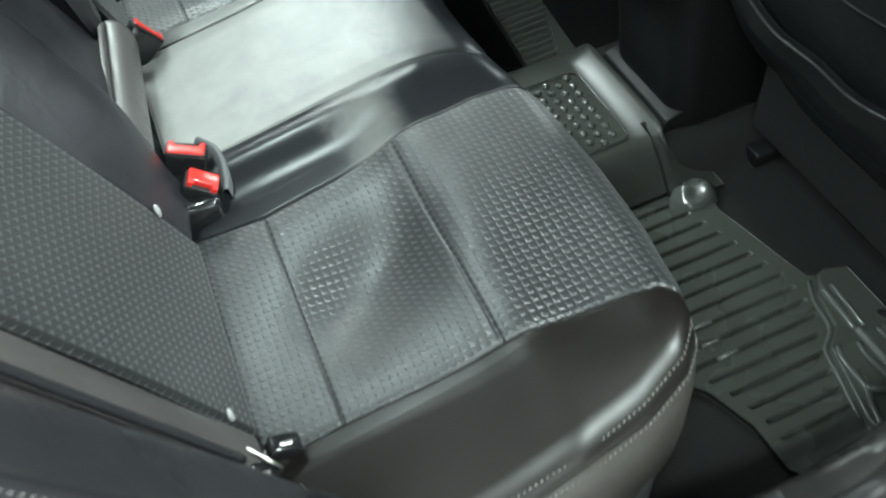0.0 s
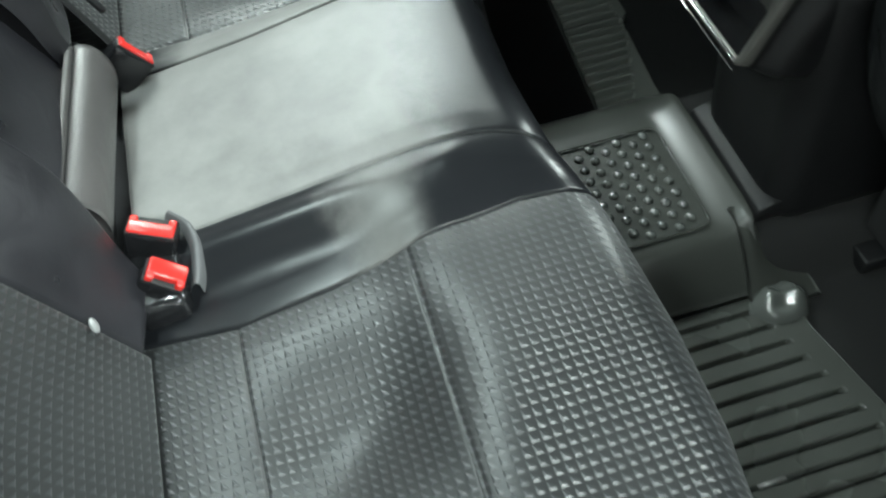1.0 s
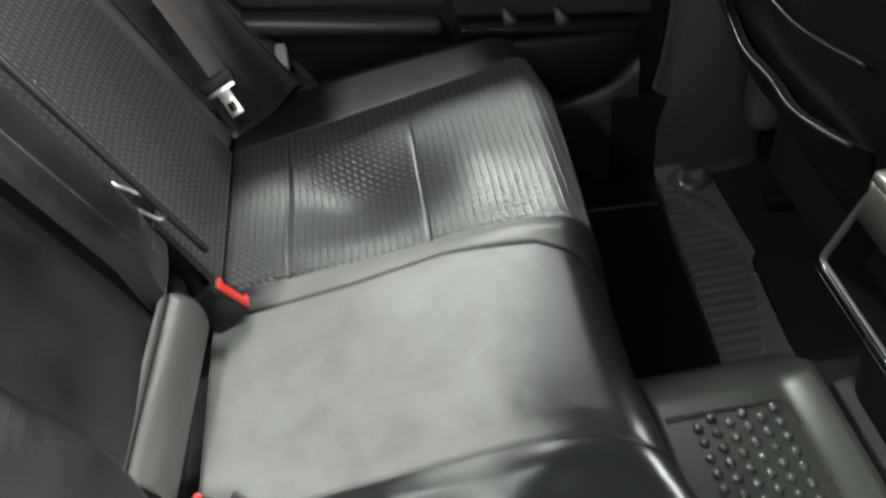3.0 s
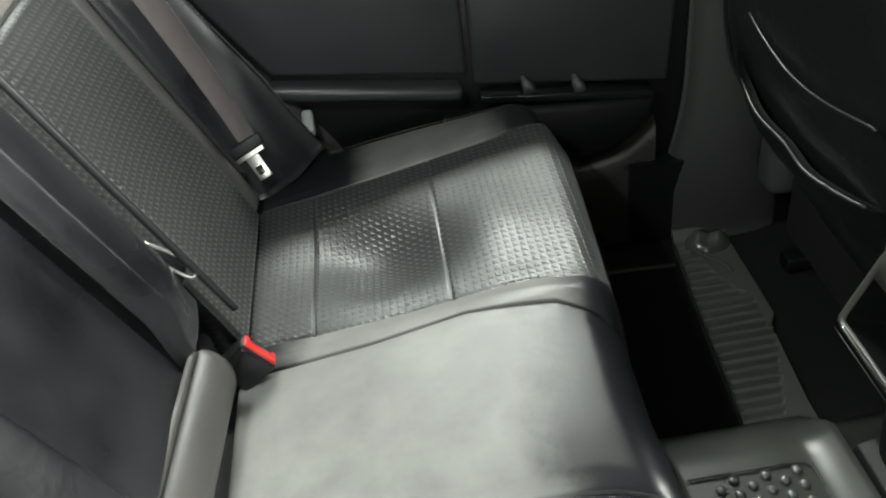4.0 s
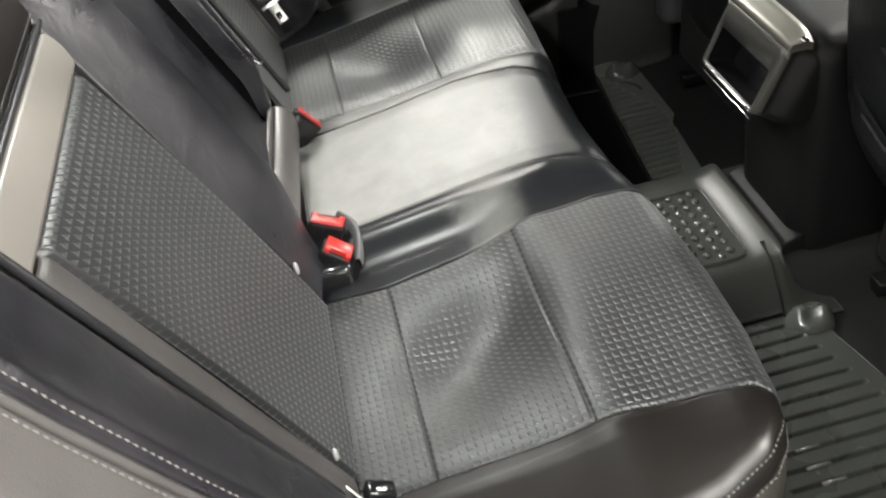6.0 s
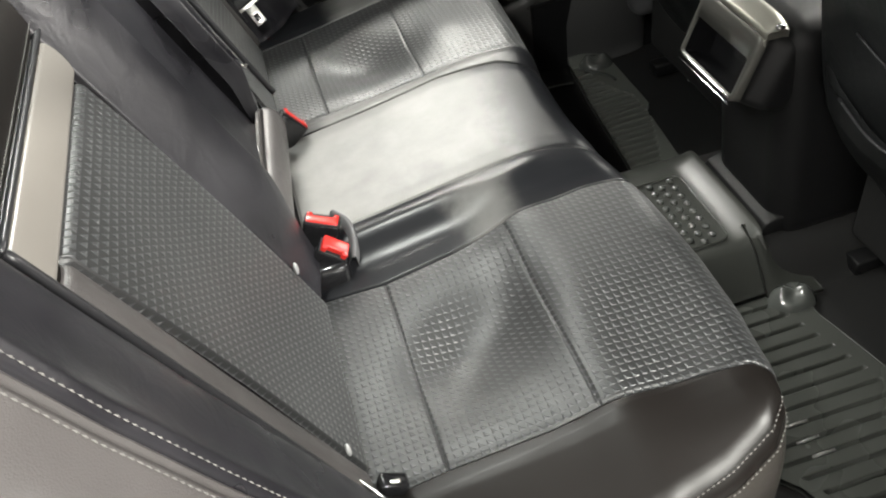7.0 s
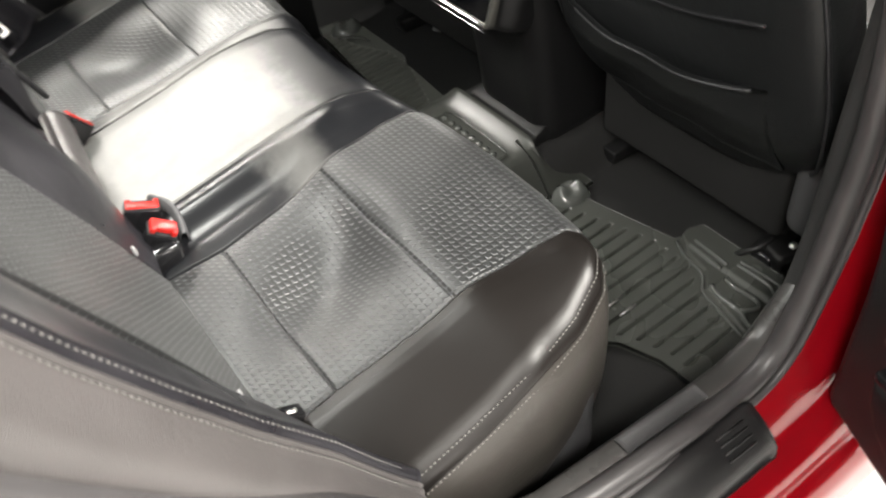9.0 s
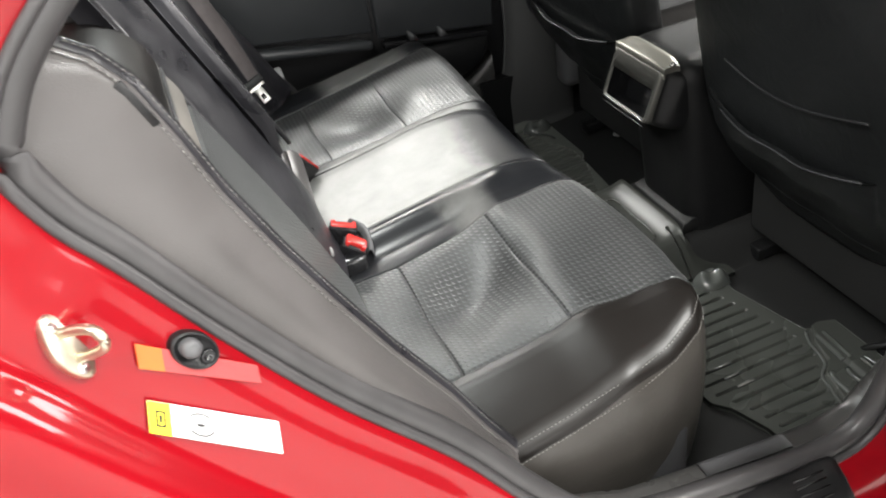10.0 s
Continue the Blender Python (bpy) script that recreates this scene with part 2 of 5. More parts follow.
def embossed(name, along, across):
    """Woven fabric with rows of small raised, shinier triangles; along and across name the two axes that it lies on."""
    m = material(name, (0.006, 0.0066, 0.007), 0.55, spec=0.75, bump=0.0, vary=0.25, vary_scale=9, sheen=0.1)
    nt = m.node_tree
    b = nt.nodes["Principled BSDF"]

    def math_node(op, a, c=0.0, clamp=False):
        n = nt.nodes.new("ShaderNodeMath")
        n.operation, n.use_clamp = op, clamp
        for k, v in enumerate((a, c)):
            if isinstance(v, (int, float)):
                n.inputs[k].default_value = v
            else:
                nt.links.new(v, n.inputs[k])
        return n.outputs[0]

    tc = nt.nodes.new("ShaderNodeTexCoord")
    sep = nt.nodes.new("ShaderNodeSeparateXYZ")
    nt.links.new(tc.outputs["Object"], sep.inputs["Vector"])
    wob = nt.nodes.new("ShaderNodeTexNoise")
    wob.inputs["Scale"].default_value = 14
    nt.links.new(tc.outputs["Object"], wob.inputs["Vector"])
    drift = math_node("MULTIPLY", math_node("SUBTRACT", wob.outputs["Fac"], 0.5), 0.3)
    u = math_node("ADD", math_node("MULTIPLY", sep.outputs[across], 1 / 0.0104), drift)
    v = math_node("ADD", math_node("MULTIPLY", sep.outputs[along], 1 / 0.0098), drift)
    fu = math_node("FRACT", math_node("ADD", u, 50.0))
    fv = math_node("FRACT", math_node("ADD", v, 50.0))
    # each cell: one raised, smoother triangle on the darker flat weave
    lean = math_node("SUBTRACT", 0.98, math_node("ADD", fu, fv))
    inner = math_node("MINIMUM", math_node("MINIMUM", math_node("SUBTRACT", fu, 0.07), math_node("SUBTRACT", fv, 0.07)), math_node("MULTIPLY", lean, 0.7))
    half = math_node("MULTIPLY", inner, 9.0, True)
    peak = math_node("MULTIPLY", math_node("MULTIPLY", inner, 4.0, True), math_node("ADD", 0.4, fv))
    rise = math_node("ADD", math_node("MULTIPLY", half, 0.35), peak)
    old = b.inputs["Base Color"].links[0].from_socket
    mix = nt.nodes.new("ShaderNodeMix")
    mix.data_type = "RGBA"
    mix.inputs["B"].default_value = (0.037, 0.0395, 0.042, 1)
    nt.links.new(half, mix.inputs["Factor"])
    nt.links.new(old, mix.inputs["A"])
    nt.links.new(mix.outputs["Result"], b.inputs["Base Color"])
    rough = nt.nodes.new("ShaderNodeMapRange")
    rough.inputs["To Min"].default_value, rough.inputs["To Max"].default_value = 0.44, 0.36
    nt.links.new(half, rough.inputs["Value"])
    nt.links.new(rough.outputs["Result"], b.inputs["Roughness"])
    weave = nt.nodes.new("ShaderNodeTexNoise")
    weave.inputs["Scale"].default_value = 900
    nt.links.new(tc.outputs["Object"], weave.inputs["Vector"])
    height = math_node("ADD", rise, math_node("MULTIPLY", weave.outputs["Fac"], 0.12))
    bp = nt.nodes.new("ShaderNodeBump")
    bp.inputs["Strength"].default_value, bp.inputs["Distance"].default_value = 0.6, 0.0016
    nt.links.new(height, bp.inputs["Height"])
    nt.links.new(bp.outputs["Normal"], b.inputs["Normal"])
    return m


FABRIC = embossed("embossed_fabric", "X", "Y")
FABRIC_BACK = embossed("embossed_back_fabric", "Z", "Y")
# light on the seat panels, painted into the leather as pale ragged fields
CENTRE_LEATHER = lit_field("lit_centre_leather", -0.13, 0.240, 0.19, 0.04, ragged=0.14, shine=0.24)
BOLSTER_LEATHER = lit_field("lit_bolster_leather", 0.128, 0.196, 0.10, 0.026, 0.29, 0.09, shine=0.3)
LEFT_BOLSTER_LEATHER = lit_field("lit_left_bolster_leather", -0.02, 0.31, 0.18, dull=0.42, ragged=0.08)
LEFT_OUTER_LEATHER = lit_field("lit_outer_leather", 0.08, 0.29, 0.17, dull=0.42, ragged=0.06)

# ---- mesh helpers ----


def thing(name, at, label, category, group="", kind=""):
    """An Empty at the base of a thing; its parts hang under it."""
    ob = new(name)
    ob.empty_display_size = 0.05
    ob.location = at
    ob.matrix_world = Matrix.Translation(at)
    return tagged(ob, label, category, group, kind)


def put(name, me, mat, parent=None, label="", smooth=True):
    """Links a mesh, given in world metres, as one object under its thing or part."""
    me.materials.append(mat)
    if smooth:
        me.shade_smooth()
    ob = new(name, me)
    if parent is not None:
        ob.parent = parent
        ob.matrix_parent_inverse = Matrix.Translation(-world_at(parent))
    if label:
        ob["label"] = label
    return ob


def world_at(ob):
    at = Vector(ob.location)
    while ob.parent is not None:
        at = at + Vector(ob.parent.location) + ob.matrix_parent_inverse.translation
        ob = ob.parent
    return at


def part(name, bm, mat, parent=None, label="", smooth=True):
    me = bpy.data.meshes.new(name)
    bm.to_mesh(me)
    bm.free()
    return put(name, me, mat, parent, label, smooth)


def raw(name, verts, faces):
    me = bpy.data.meshes.new(name)
    me.from_pydata([tuple(map(float, v)) for v in verts], [], faces)
    me.update()
    return me


def sheet(name, P, depth=None, close_u=False):
    """A mesh over an (n, m, 3) grid of points; depth: an offset (x, y, z) by which the rim is turned in, to give the shell its thickness."""
    P = np.asarray(P, float)
    n, m = P.shape[:2]
    verts = list(P.reshape(-1, 3))
    faces = []
    for i in range(n if close_u else n - 1):
        for j in range(m - 1):
            a, b = i * m + j, ((i + 1) % n) * m + j
            faces.append((a, b, b + 1, a + 1))
    if depth is not None:
        rim = [(0, j) for j in range(m)] + [(i, m - 1) for i in range(1, n)] + [(n - 1, j) for j in range(m - 2, -1, -1)] + [(i, 0) for i in range(n - 2, 0, -1)]
        base = len(verts)
        for i, j in rim:
            verts.append(P[i, j] + np.array(depth, float))
        k = len(rim)
        for q in range(k):
            (i0, j0), (i1, j1) = rim[q], rim[(q + 1) % k]
            faces.append((i1 * m + j1, i0 * m + j0, base + q, base + (q + 1) % k))
    return raw(name, verts, faces)


def box_bm(lo, hi, bevel=0.0, segments=2, turn=None):
    """A bevelled box between two corners; turn: a matrix about its centre."""
    bm = bmesh.new()
    bmesh.ops.create_cube(bm, size=1.0)
    c = [(a + b) / 2 for a, b in zip(lo, hi)]
    d = [b - a for a, b in zip(lo, hi)]
    bmesh.ops.scale(bm, vec=d, verts=bm.verts)
    if bevel:
        bmesh.ops.bevel(bm, geom=list(bm.edges), offset=bevel, segments=segments, affect="EDGES", profile=0.5)
    m = Matrix.Translation(c) @ (turn.to_4x4() if turn else Matrix())
    bmesh.ops.transform(bm, matrix=m, verts=bm.verts)
    return bm


def tube(name, points, radius, sides=8, flat=1.0, closed=False):
    """A round (or flattened) bar along a list of points."""
    P = [Vector(p) for p in points]
    n = len(P)
    rings = []
    up = Vector((0, 0, 1))
    for i, p in enumerate(P):
        a = P[(i - 1) % n] if closed or i else P[i]
        b = P[(i + 1) % n] if closed or i < n - 1 else P[i]
        t = (b - a).normalized()
        s = t.cross(up)
        s = s.normalized() if s.length > 1e-4 else Vector((1, 0, 0))
        w = s.cross(t).normalized()
        r = radius[i] if isinstance(radius, (list, tuple)) else radius
        rings.append([p + s * (math.cos(k * math.tau / sides) * r) + w * (math.sin(k * math.tau / sides) * r * flat) for k in range(sides)])
    verts = [v for ring in rings for v in ring]
    faces = []
    for i in range(n if closed else n - 1):
        for k in range(sides):
            a, b = i * sides, ((i + 1) % n) * sides
            faces.append((a + k, a + (k + 1) % sides, b + (k + 1) % sides, b + k))
    if not closed:
        faces.append(tuple(range(sides - 1, -1, -1)))
        faces.append(tuple((n - 1) * sides + k for k in range(sides)))
    return raw(name, verts, faces)


def smooth_path(points, count):
    """count points, evenly spaced, on a smooth curve through the given ones."""
    P = np.array(points, float)
    out = []
    for i in range(len(P) - 1):
        p0, p1, p2, p3 = P[max(i - 1, 0)], P[i], P[i + 1], P[min(i + 2, len(P) - 1)]
        for t in np.linspace(0, 1, 16, endpoint=False):
            out.append(0.5 * (2 * p1 + (p2 - p0) * t + (2 * p0 - 5 * p1 + 4 * p2 - p3) * t * t + (3 * p1 - p0 - 3 * p2 + p3) * t ** 3))
    out.append(P[-1])
    out = np.array(out)
    d = np.concatenate([[0], np.cumsum(np.linalg.norm(np.diff(out, axis=0), axis=1))])
    s = np.linspace(0, d[-1], count)
    return np.stack([np.interp(s, d, out[:, k]) for k in range(out.shape[1])], axis=1)


def stitches(name, path, mat, parent, pitch=0.0065, length=0.0048, thick=0.0009, lift=(0, 0, 0.001)):
    """A row of single sewn stitches along a path, in one mesh."""
    P = np.array(path, float) + np.array(lift)
    d = np.concatenate([[0], np.cumsum(np.linalg.norm(np.diff(P, axis=0), axis=1))])
    verts, faces = [], []
    for s in np.arange(pitch / 2, d[-1] - length, pitch):
        a = np.array([np.interp(s, d, P[:, k]) for k in range(3)])
        b = np.array([np.interp(s + length, d, P[:, k]) for k in range(3)])
        t = (b - a) / (np.linalg.norm(b - a) + 1e-9)
        side = np.cross(t, (0.2, -0.3, 0.93))
        side /= np.linalg.norm(side) + 1e-9
        up = np.cross(side, t)
        q = len(verts)
        m = (a + b) / 2 + up * thick
        verts += [a, b, m + side * thick, m - side * thick, m + up * thick * 0.8]
        faces += [(q, q + 2, q + 4), (q + 2, q + 1, q + 4), (q + 1, q + 3, q + 4), (q + 3, q, q + 4)]
    ob = put(name, raw(name, verts, faces), mat, parent, smooth=False)
    return ob


def table(*pairs):
    xs, ys = zip(*pairs)
    return lambda x: np.interp(x, xs, ys)


# ---- hall ----
floor = put("floor", raw("floor", [(-9, -8, 0), (9, -8, 0), (9, 9, 0), (-9, 9, 0), (-9, -8, -0.2), (9, -8, -0.2), (9, 9, -0.2), (-9, 9, -0.2)],
            [(0, 1, 2, 3), (7, 6, 5, 4), (0, 4, 5, 1), (1, 5, 6, 2), (2, 6, 7, 3), (3, 7, 4, 0)]), CONCRETE, smooth=False)
tagged(floor, "pale grey smooth hall floor under the car", "floor", kind="structure")
for wname, lo, hi in (("wall_south", (-9, -8.2, 0), (9, -8, 0.7)), ("wall_north", (-9, 9, 0), (9, 9.2, 3.6)),
                      ("wall_west", (-9.2, -8.2, 0), (-9, 9.2, 3.6)), ("wall_east", (9, -8.2, 0), (9.2, 9.2, 1.4))):
    tagged(part(wname, box_bm(lo, hi), WALL_PAINT, smooth=False), "plain grey painted hall wall", "wall", kind="structure")
tagged(part("ceiling", box_bm((-9.2, -8.2, 3.6), (9.2, 9.2, 3.8)), WALL_PAINT, smooth=False), "plain white hall ceiling", "ceiling", kind="structure")

# ---- rear seat cushion ----
# x points to the car's front, y to its left side; the cushion rises slightly to the front.
SEAM_OUT = table((-0.13, 0.530), (0.0, 0.527), (0.1, 0.531), (0.176, 0.534), (0.28, 0.540), (0.35, 0.552), (0.382, 0.572))
SIDE_OUT = table((-0.13, 0.692), (0.0, 0.687), (0.1, 0.683), (0.200, 0.676), (0.275, 0.661), (0.330, 0.640), (0.356, 0.614), (0.372, 0.578))
SEAM_RI = table((-0.13, -0.197), (0.0, -0.219), (0.1, -0.214), (0.226, -0.200), (0.30, -0.192), (0.36, -0.200))
SEAM_RC = table((-0.13, -0.097), (0.1, -0.098), (0.217, -0.096), (0.294, -0.106), (0.36, -0.134))
SEAM_LC = table((-0.13, 0.170), (0.074, 0.167), (0.189, 0.174), (0.295, 0.156), (0.36, 0.108))
SEAM_LI = table((-0.13, 0.236), (-0.05, 0.232), (0.0, 0.224), (0.175, 0.216), (0.28, 0.210), (0.36, 0.186))
FRONT = table((-0.58, 0.376), (-0.467, 0.392), (-0.366, 0.394), (-0.25, 0.388), (-0.198, 0.383), (-0.16, 0.373), (-0.117, 0.361), (0.0, 0.357), (0.11, 0.361), (0.21, 0.373), (0.302, 0.380), (0.488, 0.390), (0.58, 0.374))
ROLL = 0.045
CROSS_1, CROSS_2, REAR = 0.0, 0.179, -0.128


def seat_height(x, y):
    """Height of the cushion's top over the plan, without seams."""
    z = 0.598 + 0.158 * x - 0.22 * np.maximum(0, x - 0.16) ** 2
    d = np.maximum(0, x - (FRONT(y) - ROLL))
    z = z - (ROLL - np.sqrt(np.maximum(ROLL ** 2 - np.minimum(d, ROLL) ** 2, 0)))
    a = np.abs(y)
    z = z + (0.001 + 0.015 * np.clip((x - 0.18) / 0.14, 0, 1) ** 2) * np.exp(-((a - 0.60) / 0.055) ** 2)  # outer bolsters rise to the front
    # the middle stands a little higher; the bolsters beside it fall off towards the seats, less so near their front third
    ease = lambda t: np.clip(t, 0, 1) ** 2 * (3 - 2 * np.clip(t, 0, 1))
    flat = 1 - 0.75 * np.exp(-((x - 0.20) / 0.045) ** 2)
    z = z + 0.010 - (0.016 * flat + 0.002) * ease((-0.100 - y) / 0.085) - 0.014 * ease((y - 0.168) / 0.06)
    along, aslant = 0.6 * (x - 0.085) + 0.8 * (a - 0.362), 0.8 * (x - 0.085) - 0.6 * (a - 0.362)
    z = z - 0.036 * np.exp(-(along / 0.070) ** 2) * np.exp(-(aslant / 0.105) ** 2)  # slanted hollows, which put the inserts' dark patches into the shape
    z = z + 0.010 * np.exp(-((a - 0.32) / 0.10) ** 2) * np.exp(-((x - 0.25) / 0.06) ** 2)
    z = z + 0.009 * flat * np.exp(-((y + 0.126) / 0.028) ** 2) * (1 - ease((x - 0.24) / 0.06))
    z = z - 0.0015 * np.exp(-((y + 0.158) / 0.028) ** 2) * (1 - ease((x - 0.07) / 0.07))
    z = z - 0.6 * np.maximum(0, x - 0.22) ** 2 * np.exp(-((y - 0.02) / 0.14) ** 4)
    z = z - 0.17 * np.maximum(0, a - 0.548)
    r = 0.030
    e = np.maximum(0, a - (SIDE_OUT(x) - r))
    return z - 0.65 * (r - np.sqrt(np.maximum(r ** 2 - np.minimum(e, r) ** 2, 0)))


def crowd(n):
    """n steps from 0 to 1, closer together near both ends."""
    t = np.linspace(0, 1, n)
    return 0.35 * t + 0.65 * (1 - np.cos(np.pi * t)) / 2


def seat_panel(name, ya, yb, xa, xb, mat, parent, nu=90, nv=64, label="", puff=0.003, groove=0.0042):
    """One sewn panel of the cushion between the seams ya(x), yb(x) and the lines xa(y), xb(y)."""
    S, T = np.meshgrid(crowd(nu), crowd(nv), indexing="ij")
    X = np.zeros_like(S)
    Y = np.zeros_like(S)
    X = xa + (0.30 - xa) * S if callable(xb) else xa + (xb - xa) * S
    for _ in range(6):
        Y = ya(X) + (yb(X) - ya(X)) * T
        X = xa + ((xb(Y) if callable(xb) else xb) - xa) * S
    Z = seat_height(X, Y)
    dy = np.minimum(T, 1 - T) * np.abs(yb(X) - ya(X))
    dx = np.minimum(X - xa, 1.0)
    if not callable(xb):
        dx = np.minimum(dx, xb - X)
    Z = Z - groove * np.exp(-(dy / 0.0018) ** 2) - groove * np.exp(-(dx / 0.0020) ** 2)
    Z = Z + puff * np.minimum(1, dy / 0.03) ** 0.85
    P = np.stack([X, Y, Z], axis=2)
    if np.mean(Y[:, -1]) < np.mean(Y[:, 0]):
        P = P[:, ::-1]
    return put(name, sheet(name, P, (0, 0, -0.03)), mat, parent, label)


rear_seat = thing("rear_seat", (0.0, 0, 0.27), "black leather rear bench seat with grey embossed fabric inserts", "car seat")
cushion = part("seat_cushion", box_bm((-0.24, -0.67, 0.285), (0.31, 0.67, 0.545), 0.03), FABRIC_PLAIN, rear_seat)
seat_panel("centre_panel", SEAM_RC, SEAM_LC, -0.092, FRONT, CENTRE_LEATHER, cushion, label="smooth black leather middle panel with light painted in")
seat_panel("inner_bolster", SEAM_RI, SEAM_RC, REAR, FRONT, BOLSTER_LEATHER, cushion, label="black leather bolster with a painted patch of light")
seat_panel("inner_bolster", SEAM_LC, SEAM_LI, REAR, FRONT, LEFT_BOLSTER_LEATHER, cushion, label="narrow black leather bolster with light painted in")
for side in (-1, 1):
    out = (lambda x, k=side: k * SEAM_OUT(x))
    inn = SEAM_RI if side < 0 else SEAM_LI
    edge = (lambda x, k=side: k * SIDE_OUT(x))
    lo, hi = (out, inn) if side < 0 else (inn, out)
    seat_panel("seat_insert", lo, hi, REAR, CROSS_1, FABRIC, cushion, label="grey embossed fabric insert", groove=0.0026)
    seat_panel("seat_insert", lo, hi, CROSS_1, CROSS_2, FABRIC, cushion, label="grey embossed fabric insert", groove=0.0026)
    seat_panel("seat_insert", lo, hi, CROSS_2, FRONT, FABRIC, cushion, label="grey embossed fabric insert", groove=0.0026)
    lo, hi = (edge, out) if side < 0 else (out, edge)
    # the left bolster's leather has its light painted in
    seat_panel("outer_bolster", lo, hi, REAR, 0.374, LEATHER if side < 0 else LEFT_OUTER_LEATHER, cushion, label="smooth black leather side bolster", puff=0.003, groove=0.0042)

# skirts below the edge of the top
rim_side = [(x, SIDE_OUT(x)) for x in np.linspace(-0.128, 0.372, 50)]
rim_front = [(FRONT(y), y) for y in np.linspace(-0.576, 0.576, 90)]


def skirt(name, rim, outward, mat, parent, label=""):
    P = []
    for k, (x, y) in enumerate(rim):
        ox, oy = outward(k)
        z0 = float(seat_height(np.array(x), np.array(y * 0.9999))) - 0.002
        col = []
        for s, off in ((0, 0.0), (0.04, 0.006), (0.12, 0.012), (0.3, 0.014), (0.55, 0.008), (0.8, -0.006), (1, -0.025)):
            col.append((x + ox * off, y + oy * off, z0 + (0.275 - z0) * s))
        P.append(smooth_path(col, 16))
    return put(name, sheet(name, P, None), mat, parent, label)


for side in (-1, 1):
    pts = [(x, side * y) for x, y in rim_side]
    skirt("side_skirt", pts if side > 0 else pts[::-1], lambda k, s=side: (0.0, s), SKIRT_LEATHER, cushion, "smooth leather side skirt")
    row = [(x, side * (SIDE_OUT(x) + 0.003), float(seat_height(np.array(x), np.array(SIDE_OUT(x)))) - 0.004) for x in np.linspace(-0.1, 0.370, 120)]
    stitches("stitching", row, THREAD, cushion, lift=(0, 0, 0.001))
    row = [(x - 0.003, side * (SIDE_OUT(x) - 0.008), float(seat_height(np.array(x), np.array(SIDE_OUT(x) - 0.008)))) for x in np.linspace(-0.1, 0.360, 120)]
    stitches("stitching", row, THREAD, cushion, lift=(0, 0, 0.0055))
skirt("front_skirt", rim_front[::-1], lambda k: (1.0, 0.0), LEATHER, cushion, "black leather front skirt")

# ---- rear backrest ----


def back_x(z):
    return -0.114 - 0.40 * (z - 0.673)


def back_panel(name, y0, y1, z0, z1, mat, parent, proud=lambda u, s: 0.0 * u, label="", nu=70, nv=60, groove=0.006):
    """One sewn panel of the backrest; proud(u, s): how far it stands out of the leaning plane."""
    S, U = np.meshgrid(crowd(nu), crowd(nv), indexing="ij")
    ya, yb = (y0(S) if callable(y0) else y0), (y1(S) if callable(y1) else y1)
    Z = z0 + (z1 - z0) * S
    Y = ya + (yb - ya) * U
    D = proud(U, S)
    du = np.minimum(U, 1 - U) * np.abs(yb - ya)
    ds = np.minimum(S, 1 - S) * (z1 - z0)
    D = D - groove * np.exp(-(du / 0.0035) ** 2) - groove * np.exp(-(ds / 0.0035) ** 2)
    X = back_x(Z) + 0.93 * D
    Z = Z + 0.37 * D
    P = np.stack([X, Y, Z], axis=2)[:, ::-1]
    return put(name, sheet(name, P[:, ::-1], (-0.03, 0, -0.01)), mat, parent, label)


backrest = part("backrest", box_bm((-0.36, -0.55, 0.56), (-0.30, 0.55, 1.04), 0.02, turn=Matrix.Rotation(-0.38, 3, "Y")), FABRIC_PLAIN, rear_seat)
